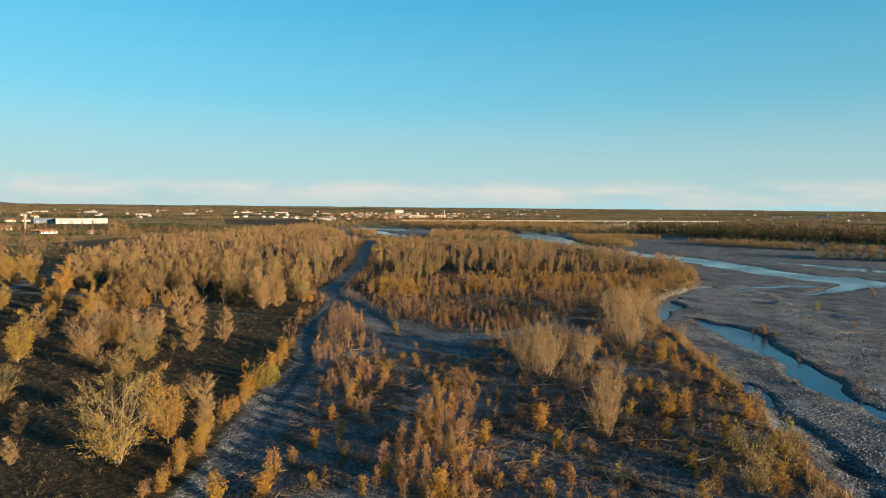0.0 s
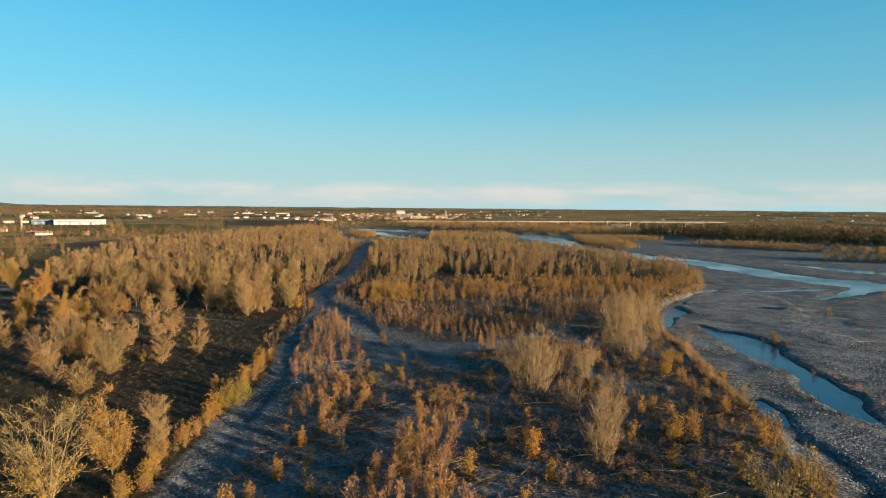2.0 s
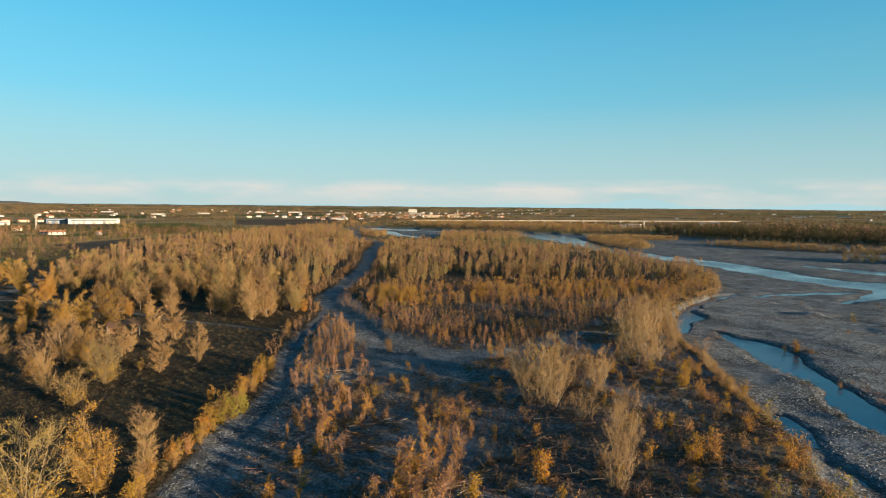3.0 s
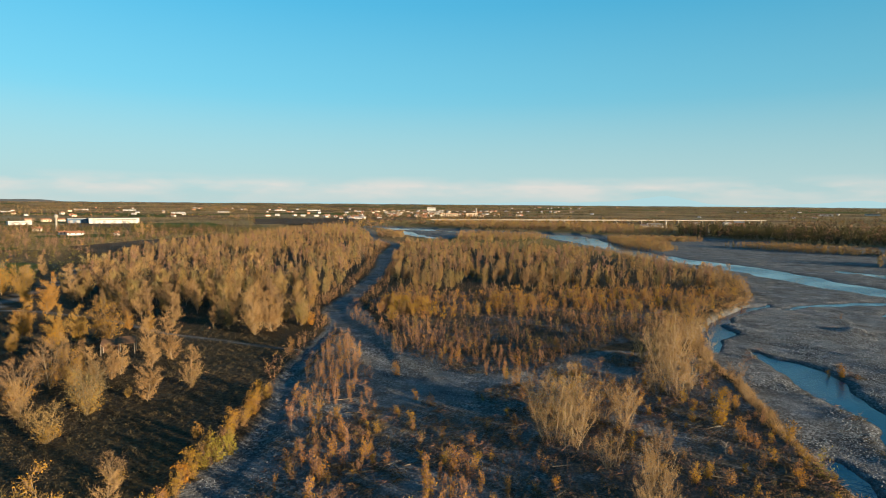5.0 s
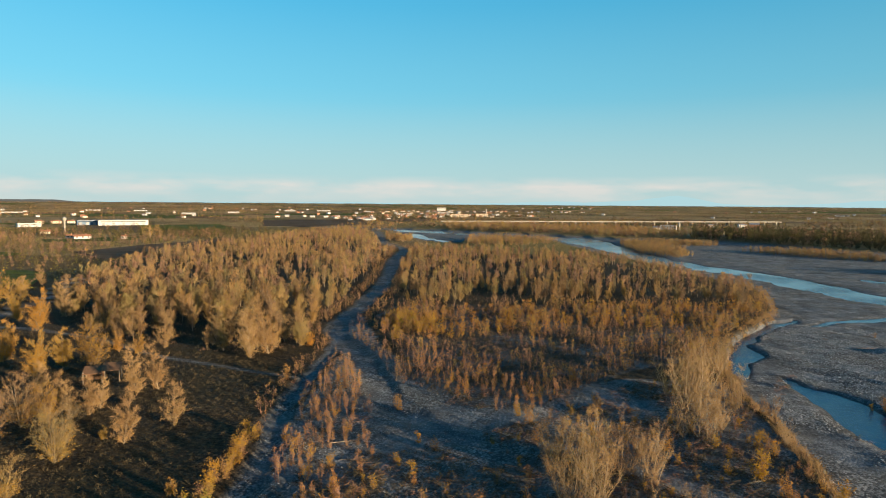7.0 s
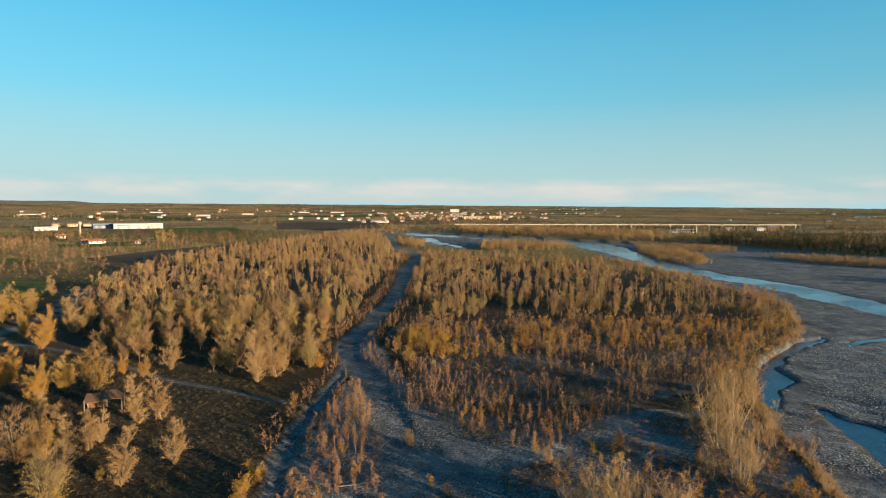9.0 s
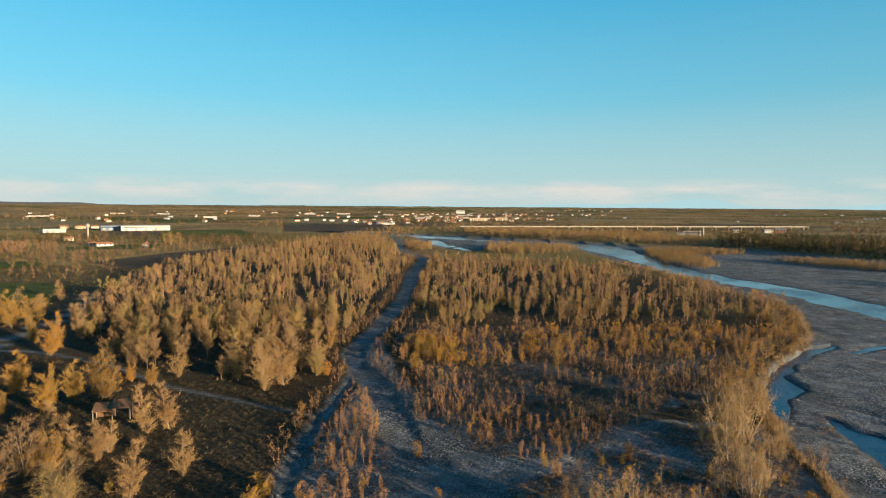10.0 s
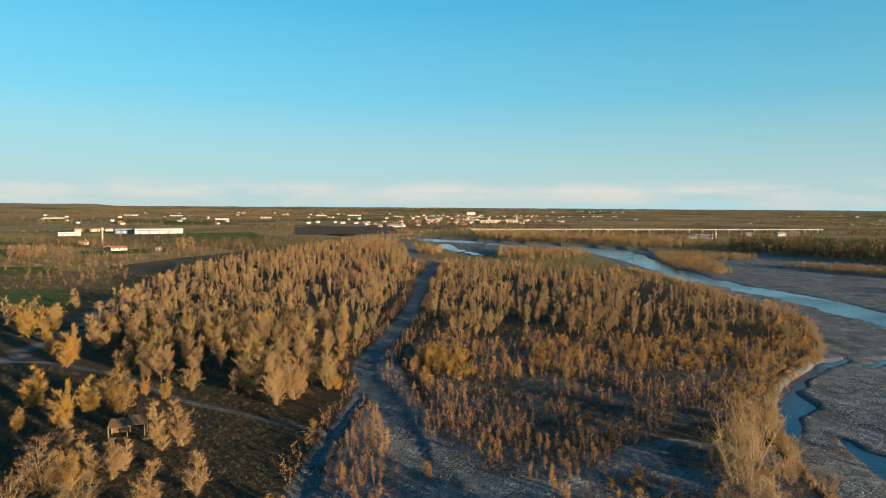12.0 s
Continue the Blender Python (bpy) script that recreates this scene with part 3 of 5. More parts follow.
def plant(seed, tall, wide, stems=1, bare=0.25, limbs=22, twigs=700, leaves=250, twig_len=1.1, twig_w=0.035, leaf=0.16, lean=0.1, rise=1.3, low_leaves=0.0, thick=0.012, sides=5, light=False, rings=6, forks=0, foot_r=0.03, stiff=0.5, puff=0.0, fan=False):
    """A tree or bush as stems, twigs and leaves. rise: how steeply limbs climb; low_leaves: the share of leaves that hang on in the lower crown."""
    rng = np.random.default_rng(seed)
    wood, spots, ways = [], [], []
    for s in range(stems):
        turn = rng.uniform(0, 2 * math.pi)
        out = lean * tall * rng.uniform(0.5, 1.2) * (1 if stems > 1 else 0.5)
        h = tall * (rng.uniform(0.55, 1.0) if s else 0.97)
        top = np.array([math.cos(turn) * out, math.sin(turn) * out, h])
        u = np.linspace(0, 1, rings)[:, None]
        bend = rng.normal(0, 0.025 * tall, 3) * (1, 1, 0)
        foot = np.array([math.cos(turn), math.sin(turn), 0]) * (foot_r * tall * rng.uniform(0.2, 1.0) * (stems > 1)) - (0, 0, 0.25)
        path = foot + (top - foot) * (u ** (1, 1, 0.92)) + bend * np.sin(math.pi * u) * 1.0
        r0 = thick * tall * (1 if stems == 1 else 0.6)
        if light:
            wood.append(slivers(path[:1].repeat(2, 0), (path[-1] - path[0])[None].repeat(2, 0), np.full(2, 2.6 * r0), rng))
        else:
            wood.append(prism(path, r0 * (1 - 0.93 * u[:, 0] ** 0.8), sides))
        for k in range(limbs):
            g = rng.uniform(0, 1) ** 0.85
            w = rng.uniform(0, 2 * math.pi)
            reach = wide * math.sin(math.pi * min(0.97, 0.12 + 0.8 * g)) ** 0.7 * rng.uniform(0.6, 1.08) / (1 if stems == 1 else 1.5)
            if fan:  # limbs sweep up to a broad top
                reach = 1.35 * wide * (0.55 + 0.45 * g) * (1 - 0.75 * max(0.0, (g - 0.7) / 0.3) ** 1.5) * rng.uniform(0.6, 1.1) / (1 if stems == 1 else 1.3)
            climb = rise * reach * rng.uniform(0.75, 1.2)
            tip = h * (bare + 0.08 + (0.94 - bare) * g)
            f = min(0.96, max(0.3 * bare + 0.02, (tip - climb) / h))
            at = np.array([np.interp(f, u[:, 0], path[:, c]) for c in range(3)])
            d = np.array([math.cos(w) * reach, math.sin(w) * reach, max(0.3 * reach, tip - at[2])])
            mid = at + d * (0.55, 0.55, 0.45)
            if light:
                wood.append(slivers(at[None], d[None], np.full(1, r0), rng))
            else:
                wood.append(prism([at, mid, at + d], [r0 * 0.42 * (1.1 - f), r0 * 0.25 * (1.1 - f), r0 * 0.06], 3))
            for a, b in ((at, mid), (mid, at + d)):
                spots.append((a, b))
                ways.append(d / np.linalg.norm(d))
            for q in range(forks):
                s0 = at + (mid - at) * rng.uniform(0.5, 1) if q % 2 else mid + (at + d - mid) * rng.uniform(0, 0.7)
                e = d / np.linalg.norm(d) + rng.normal(0, 0.5, 3)
                e = e / np.linalg.norm(e) * np.linalg.norm(d) * rng.uniform(0.35, 0.65)
                wood.append(prism([s0, s0 + e], [r0 * 0.16, r0 * 0.04], 3))
                spots.append((s0, s0 + e))
                ways.append(e / np.linalg.norm(e))
        spots.append((path[-3], path[-1]))
        ways.append(np.array([0, 0, 1.0]))
    A, B, W = np.array([a for a, _ in spots]), np.array([b for _, b in spots]), np.array(ways)
    n = rng.integers(0, len(A), twigs)
    start = A[n] + (B - A)[n] * rng.uniform(0.05, 1, (twigs, 1)) ** (0.7 if puff else 1.0) + rng.normal(0, puff, (twigs, 3))
    way = W[n] * stiff + rng.normal(0, 0.5, (twigs, 3)) + (0, 0, 0.45 * stiff)
    way *= (twig_len * rng.uniform(0.45, 1.25, twigs) / np.linalg.norm(way, axis=1))[:, None]
    tw = slivers(start, way, twig_w * rng.uniform(0.6, 1.3, twigs), rng)
    n = rng.integers(0, twigs, max(leaves, 1))
    if low_leaves:
        low = np.argsort(start[:, 2])[: max(4, int(0.45 * twigs))]
        pick = rng.uniform(size=len(n)) < low_leaves
        n[pick] = low[rng.integers(0, len(low), pick.sum())]
    spot = start[n] + way[n] * rng.uniform(0.3, 1.05, (len(n), 1)) + rng.normal(0, 0.1 * twig_len, (len(n), 3))
    return joined(wood), tw, flakes(spot, leaf, rng)


def plant_thing(name, shape, mats, label, category, group):
    """One plant as a thing with its trunk or stems, twigs and leaves."""
    ob = thing(name, Matrix(), label, category, group)
    for pname, (v, f), m in zip(("trunk" if "tree" in name else "wood", "crown", "foliage"), shape, mats):
        if len(f):
            p = new(pname, mesh_of(pname, v, f, [m]))
            p.parent = ob
    return ob


def spread(poly, gap, seed, keep=None, jitter=0.48, fray=4.0):
    """Places about gap metres apart within a plan outline, nearest first."""
    rng = np.random.default_rng(seed)
    xs, ys = [p[0] for p in poly], [p[1] for p in poly]
    gx, gy = np.meshgrid(np.arange(min(xs), max(xs), gap), np.arange(min(ys), max(ys), gap))
    x = (gx + rng.uniform(-jitter, jitter, gx.shape) * gap).ravel()
    y = (gy + rng.uniform(-jitter, jitter, gx.shape) * gap).ravel()
    ok = inside(x + fray * relief(x, y, 9, seed), y + fray * relief(x, y, 9, seed + 7), poly)
    ok &= (along(x, y, DRY_CHANNEL) > 1.25) & (along(x, y, WEST_CHANNEL) > 1.3)
    ok &= (along(x, y, TRACK) > 1.6) & (along(x, y, LANE) > 1.8)
    if keep is not None:
        ok &= keep(x, y)
    p = np.stack([x[ok], y[ok]], 1)
    return p[np.argsort(p[:, 1] + 0.2 * np.abs(p[:, 0]))]


def stand(models, places, lo, hi, seed, squash=0.12):
    """Copies of the models on the ground at the places, turned and sized by chance."""
    rng = np.random.default_rng(seed)
    zs = height(places[:, 0], places[:, 1]) if len(places) else []
    for (x, y), z in zip(places, zs):
        s = rng.uniform(lo, hi)
        m = pose(x, y, z - 0.05, rng.normal(0, 2), rng.normal(0, 2), rng.uniform(0, 360))
        ob = copy_thing(models[rng.integers(0, len(models))], m)
        ob.scale = (s * rng.uniform(1 - squash, 1 + squash), s * rng.uniform(1 - squash, 1 + squash), s)


def drop_models(models):
    for ob in models:
        for o in (*ob.children_recursive, ob):
            bpy.data.objects.remove(o)


def mass(name, label, category, shapes, mats, places, lo, hi, seed, flat=None, kind="stuff"):
    """Very many plants far off as one object; mats are those of stems, twigs and leaves of each shape."""
    rng = np.random.default_rng(seed)
    n = len(places)
    if not n:
        return None
    zs = height(places[:, 0], places[:, 1]) if flat is None else np.full(n, flat)
    which, size, turn, tint = rng.integers(0, len(shapes), n), rng.uniform(lo, hi, n), rng.uniform(0, 6.283, n), rng.uniform(0, 1, n)
    V, F, M, T, base = [], [], [], [], 0
    for k, (shape, trio) in enumerate(zip(shapes, mats)):
        mine = np.where(which == k)[0]
        v = np.concatenate([s[0] for s in shape])
        f, mi, off = [], [], 0
        for (sv, sf), mm in zip(shape, trio):
            f.append(np.asarray(sf).reshape(-1, 3) + off)
            mi.append(np.full(len(sf), mm))
            off += len(sv)
        f, mi = np.concatenate(f), np.concatenate(mi)
        c, s = np.cos(turn[mine])[:, None], np.sin(turn[mine])[:, None]
        k1 = size[mine][:, None] * rng.uniform(0.88, 1.12, (len(mine), 1))
        x = (v[None, :, 0] * c - v[None, :, 1] * s) * k1 + places[mine, 0:1]
        y = (v[None, :, 0] * s + v[None, :, 1] * c) * k1 + places[mine, 1:2]
        z = v[None, :, 2] * size[mine][:, None] + zs[mine][:, None]
        V.append(np.stack([x, y, z], -1).reshape(-1, 3))
        F.append((f[None] + (np.arange(len(mine)) * len(v))[:, None, None]).reshape(-1, 3) + base)
        M.append(np.tile(mi, len(mine)))
        T.append(np.repeat(tint[mine], len(v)))
        base += len(mine) * len(v)
    used = [BARK, TWIG, LEAF_OCHRE, LEAF_GOLD, LEAF_RUST, LEAF_LIME, TWIG_GREY, TWIG_WILLOW, TUFT, CONIFER]
    me = mesh_of(name, np.concatenate(V), np.concatenate(F), used, np.concatenate(M), {"tint": np.concatenate(T)})
    return tagged(new(name, me), label, category, kind=kind)


B_, T_, O_, G_, R_, L_, TG_, TW_, TU_, C_ = range(10)

# ---- plan of the woods ----
FORE_STRIP = [(-11, 46), (1, 46), (3.5, 64), (4.5, 86), (-1, 89), (-4, 76), (-8, 62)]
MEADOW = [(-34, 35), (-34, 140), (-50, 158), (-77, 165), (-104, 176), (-150, 180), (-150, 35)]

tall_shapes = [plant(100 + i, 12.0, w, stems=st, bare=b, limbs=lb, twigs=1500, leaves=lv, twig_len=0.85, twig_w=0.12, puff=0.3, leaf=0.18, rings=4, sides=4, rise=r, low_leaves=ll, fan=fn, stiff=0.45, lean=0.1)
               for i, (st, w, b, lb, lv, r, ll, fn) in enumerate([(1, 2.7, 0.28, 26, 240, 1.5, 0, True), (2, 3.2, 0.24, 15, 700, 1.3, 0.3, False), (1, 2.4, 0.3, 26, 60, 1.6, 0, False), (3, 3.4, 0.2, 11, 450, 1.3, 0.5, True), (1, 2.9, 0.28, 26, 300, 1.5, 0, False), (2, 3.3, 0.2, 16, 1300, 1.3, 0, False)])]
leafs = [LEAF_OCHRE, LEAF_GOLD, LEAF_RUST, LEAF_OCHRE, LEAF_LIME, LEAF_GOLD]
poplars = [plant_thing("poplar_tree", s, (BARK, TWIG, lf), lab, "tree", "poplars of the river wood")
           for s, lf, lab in zip(tall_shapes, leafs, ["tall slender poplar with tan bare twigs in the wood", "broad poplar with golden leaves standing in the wood", "narrow nearly leafless grey-tan poplar in the wood",
                                                      "spreading poplar with ochre leaves on its lower crown", "half-bare poplar with a few yellow-green leaves", "golden-leaved autumn poplar standing in the wood"])]
clear = lambda x, y: relief(x, y, 10, 21) > -0.12
west, isle = spread(WEST_WOOD, 4.6, 31, clear), spread(ISLAND_WOOD, 4.6, 32, clear)
west = west[np.argsort(west[:, 1] - 0.25 * west[:, 0])]
stand(poplars, west[:190], 0.42, 0.8, 33, 0.2)
stand(poplars, isle[:110], 0.36, 0.68, 34, 0.2)
far_shapes = [plant(140 + i, 12.0, w, stems=st, bare=b, limbs=11, twigs=150, leaves=lv, twig_len=1.2, twig_w=0.42, puff=0.34, leaf=0.3, rise=r, light=True, fan=fn, stiff=0.45, lean=0.1)
              for i, (st, w, b, lv, r, fn) in enumerate([(1, 2.5, 0.28, 36, 1.6, True), (2, 3.0, 0.24, 70, 1.3, False), (1, 2.2, 0.28, 14, 1.7, False), (3, 3.2, 0.2, 50, 1.3, False), (2, 3.0, 0.22, 130, 1.3, False)])]
far_trios = [(B_, T_, O_), (B_, T_, G_), (B_, TG_, R_), (B_, T_, L_), (B_, T_, R_)]
sparse_shapes = [plant(150 + i, 12.0, w, stems=st, bare=b, limbs=7, twigs=62, leaves=lv, twig_len=1.5, twig_w=0.85, puff=0.4, leaf=0.6, rise=r, light=True, stiff=0.45, lean=0.1)
                 for i, (st, w, b, lv, r) in enumerate([(1, 2.5, 0.24, 12, 1.6), (2, 3.0, 0.2, 20, 1.3), (1, 2.2, 0.24, 6, 1.7), (2, 3.2, 0.18, 16, 1.3), (2, 3.0, 0.18, 36, 1.3)])]
deep_w, deep_i = west[190:][west[190:, 1] > 420], isle[110:][isle[110:, 1] > 400]
mass("north_woodland", "distant autumn poplar wood with tan crowns", "woodland", sparse_shapes, far_trios, np.concatenate([deep_w, deep_i]), 0.36, 0.68, 37)
mass("west_woodland", "autumn poplar wood with bare tan crowns", "woodland", far_shapes, far_trios, west[190:][west[190:, 1] <= 420], 0.38, 0.72, 35)
mass("island_woodland", "autumn poplar wood on the gravel island", "woodland", far_shapes, far_trios, isle[110:][isle[110:, 1] <= 400], 0.34, 0.66, 36)

# ---- single trees on the meadow ----
gold_shapes = [plant(200 + i, 9.5, (4.3, 3.3, 2.3, 3.8)[i], stems=st, bare=0.1, limbs=lb, twigs=3200, leaves=lv, twig_len=0.75, twig_w=0.045, puff=0.12, leaf=0.15, stiff=0.6, lean=0.24, rise=1.15, low_leaves=ll, thick=0.013, forks=2, sides=4, rings=5, fan=i in (0, 2))
               for i, (st, lb, lv, ll) in enumerate([(4, 16, 1500, 0.75), (3, 16, 4600, 0.1), (2, 24, 900, 0.3), (4, 14, 4200, 0.2)])]
golds = [plant_thing("meadow_tree", s, (BARK, tw, lf), lab, "tree", "single trees on the meadow")
         for s, tw, lf, lab in zip(gold_shapes, (TWIG, TWIG, TWIG_WILLOW, TWIG), (LEAF_GOLD, LEAF_GOLD, LEAF_OCHRE, LEAF_GOLD),
                                   ["many-stemmed bare tree with golden leaves low down", "round-crowned tree with dense golden leaves on heath", "pale bare tree with fine upright twigs", "spreading golden tree standing on dark heath"])]


def set_out(models, rows):
    for k, x, y, s, turn in rows:
        z = float(height(np.array([x]), np.array([y]))[0])
        ob = copy_thing(models[k], pose(x, y, z - 0.05, 0, 0, turn))
        ob.scale = (s, s, s)


set_out(golds, [(1, -102, 147.8, 1.05, 0), (1, -86.9, 137.4, 1.01, 67), (1, -85.7, 144.3, 0.92, 134), (3, -81.9, 148.5, 1.18, 201), (1, -83.1, 160, 0.54, 268), (1, -77.4, 158.1, 0.59, 335), (2, -60.6, 130.5, 0.94, 42), (2, -58.2, 133, 0.95, 109)])
set_out(golds, [(2, -46, 115.2, 0.80, 176), (0, -69, 112.5, 0.91, 243), (3, -66, 114.4, 0.80, 310), (2, -67.2, 119.8, 0.71, 17), (2, -63.4, 116.9, 0.68, 84), (2, -62, 118.6, 0.71, 151), (2, -62.4, 121.6, 0.60, 218), (2, -49.2, 107.1, 0.88, 285)])
set_out(golds, [(0, -57.5, 105.3, 0.74, 352), (1, -119.7, 179.8, 1.26, 59), (1, -145.3, 203.7, 0.62, 126), (1, -157.8, 210.7, 1.34, 193), (3, -155.7, 216.7, 1.18, 260), (2, -164.3, 230, 0.88, 327), (2, -184.2, 266.3, 0.92, 34), (2, -125.1, 200.1, 1.18, 101)])
set_out(golds, [(2, -75.1, 165.2, 0.97, 168), (2, -65.3, 169.5, 1.05, 235), (2, -61.9, 172, 0.97, 302), (2, -50.4, 157.8, 1.18, 9), (2, -47.9, 162.5, 1.09, 76), (2, -52.5, 161, 1.01, 143), (0, -43, 171, 0.67, 210), (0, -54.6, 100.5, 0.72, 277)])
set_out(golds, [(1, -53.2, 108.7, 0.26, 344), (2, -64.5, 123.7, 0.51, 51), (0, -66.9, 103.2, 0.86, 118), (0, -52.7, 89.6, 0.57, 185), (0, -37.1, 78.9, 0.40, 252), (1, -34.3, 92.9, 0.27, 319), (1, -93.6, 134.4, 0.55, 26), (0, -35.9, 57, 1.09, 93)])
set_out(golds, [(1, -33.1, 62.9, 0.97, 160), (2, -31.9, 68.4, 0.71, 227), (2, -52.1, 64.9, 0.39, 294), (1, -75.9, 98.3, 1.01, 1), (0, -62.1, 76, 0.62, 68), (2, -46.8, 56.4, 0.34, 135), (3, -105, 126, 0.92, 202), (1, -112, 140, 0.92, 269)])
set_out(golds, [(1, -118, 152, 0.84, 336), (2, -84, 118, 0.76, 43), (2, -93, 112, 0.84, 110), (2, -78, 128, 0.67, 177), (1, -134, 192, 0.71, 244), (1, -168, 236, 0.84, 311), (2, -60, 95, 0.71, 18)])

# ---- willow clumps by the river ----
willow_shapes = [plant(230 + i, 9.0, 2.6, stems=st, bare=0.08, limbs=11, twigs=1800, leaves=lv, twig_len=0.7, twig_w=0.055, puff=0.16, leaf=0.13, stiff=0.5, lean=ln, rise=1.6, thick=0.014, sides=3, rings=4, foot_r=0.22)
                 for i, (st, lv, ln) in enumerate([(8, 300, 0.42), (8, 700, 0.46), (9, 200, 0.38)])]
willows = [plant_thing("willow_clump", s, (BARK, tw, lf), lab, "willow", "willow clumps by the river")
           for s, tw, lf, lab in zip(willow_shapes, (TWIG_WILLOW, TWIG, TWIG_WILLOW), (LEAF_OCHRE, LEAF_RUST, LEAF_LIME),
                                     ["bare straw-coloured willow clump with upright stems", "tan willow clump with some rusty leaves", "tall bare willow clump with pale fine twigs"])]
set_out(willows, [(0, 12.5, 96, 0.85, 0), (2, 16, 95.5, 0.8, 40), (1, 14, 101, 1.0, 80), (0, 18, 102, 1.0, 120), (2, 16, 106, 1.0, 200), (1, 21, 106, 0.95, 240), (0, 23.5, 103, 0.8, 280), (1, 12.5, 108, 0.85, 320)])
set_out(willows, [(1, 25, 110, 0.75, 30), (0, 24, 86, 0.6, 60), (0, 19.2, 88.5, 0.65, 20), (1, 22, 79, 0.6, 0), (1, 19.5, 72, 0.62, 70), (0, 21, 75, 0.65, 100), (1, 23.5, 83, 0.6, 190), (0, 18, 68, 0.6, 300), (1, 27, 95, 0.5, 0)])
set_out(willows, [(2, 34, 121, 0.8, 0), (2, 37, 119.5, 0.85, 30), (0, 40, 122, 0.8, 60), (0, 40, 128, 1.05, 120), (2, 38, 132, 1.15, 180), (2, 46, 133, 0.9, 240)])
set_out(willows, [(0, 39, 138, 1.15, 270), (2, 43, 140, 1.2, 300), (2, 45, 147, 1.1, 50), (0, 47, 154, 0.9, 130), (1, 43, 152, 0.95, 170), (1, 50, 160, 0.7, 210), (1, 37, 140, 0.8, 0)])
set_out(willows, [(1, 52.8, 135, 0.5, 10), (0, 47.5, 117, 0.45, 50), (1, 30, 54, 0.5, 90), (1, 33, 60, 0.45, 10), (0, 34, 50, 0.5, 200), (1, 54, 166, 0.6, 20), (1, 57, 173, 0.6, 80), (2, 53, 158, 0.7, 240)])

# ---- saplings and bushes ----
sap_shapes = [plant(260 + i, 3.6, 0.8, stems=st, bare=0.1, limbs=8, twigs=230, leaves=lv, twig_len=0.45, twig_w=0.04, leaf=0.125, puff=0.09, lean=0.1, rise=2.0, thick=0.011, light=True, foot_r=0.06, stiff=0.6)
              for i, (st, lv) in enumerate([(2, 190), (3, 70), (2, 320), (3, 240)])]
saps = [plant_thing("sapling", s, (TWIG_GREY, TWIG_GREY, lf), lab, "sapling", "poplar saplings on the gravel")
        for s, lf, lab in zip(sap_shapes, (LEAF_RUST, LEAF_RUST, LEAF_GOLD, LEAF_RUST), ["thin grey-brown sapling with rusty leaf tips", "bare grey-brown sapling cluster on gravel", "orange-gold leaved sapling on gravel", "rusty-leaved sapling cluster on gravel"])]
spit, strip = spread(SPIT, 2.1, 41, lambda x, y: relief(x, y, 6, 25) > -0.2, fray=4.5), spread(FORE_STRIP, 1.75, 42, lambda x, y: relief(x, y, 7, 25) > -0.25)
young = spread(SAPLINGS, 2.1, 43, lambda x, y: relief(x, y, 10, 22) > 0.0)
stand(saps, spit, 0.45, 1.15, 44, 0.35)
stand(saps, strip, 0.6, 1.1, 45)
stand(saps, young[: max(0, 296 - len(spit) - len(strip))], 0.4, 0.95, 46)
sap_far = [plant(280 + i, 3.6, 0.95, stems=2, bare=0.16, limbs=4, twigs=46, leaves=lv, twig_len=0.6, twig_w=0.075, leaf=0.19, lean=0.08, rise=1.7, light=True, foot_r=0.06, stiff=0.6, puff=0.1) for i, lv in enumerate([26, 10, 80, 40])]
mass("sapling_thicket", "dense thicket of grey-brown and orange saplings", "thicket", sap_far, [(TG_, TG_, R_), (TG_, TG_, R_), (TG_, T_, O_), (TG_, TG_, R_)],
     young[max(0, 296 - len(spit) - len(strip)):], 0.45, 1.15, 47)

bush_shapes = [plant(300 + i, 2.2, 0.95, stems=st, bare=0.05, limbs=9, twigs=220, leaves=lv, twig_len=0.5, twig_w=0.026, leaf=0.115, puff=0.07, lean=0.18, rise=1.5, thick=0.01, light=True, foot_r=0.12)
               for i, (st, lv) in enumerate([(4, 420), (4, 110), (3, 520), (5, 260)])]
bushes = [plant_thing("bush", s, (TWIG_GREY, tw, lf), lab, "bush", "bushes on the gravel terrace")
          for s, tw, lf, lab in zip(bush_shapes, (TWIG, TWIG, TWIG, TWIG_GREY), (LEAF_GOLD, LEAF_OCHRE, LEAF_GOLD, LEAF_RUST),
                                    ["small golden-leaved bush on gravel", "dry tan bush with few leaves on gravel", "bright yellow-orange bush on gravel", "rusty brown bush on gravel"])]
lime_bush = plant_thing("lime_bush", plant(310, 4.2, 1.4, stems=4, bare=0.05, limbs=12, twigs=260, leaves=800, twig_len=0.7, twig_w=0.025, leaf=0.17, lean=0.2, rise=1.5, sides=3), (TWIG_GREY, TWIG, LEAF_LIME),
                        "yellow-green bush on the channel bank", "bush", "bushes on the channel bank")
set_out([lime_bush], [(0, -28.8, 87, 1.0, 0), (0, -28.3, 89.5, 0.85, 90), (0, -29.3, 84.5, 0.7, 200), (0, -22, 196, 1.1, 0), (0, -19, 198, 0.9, 120)])
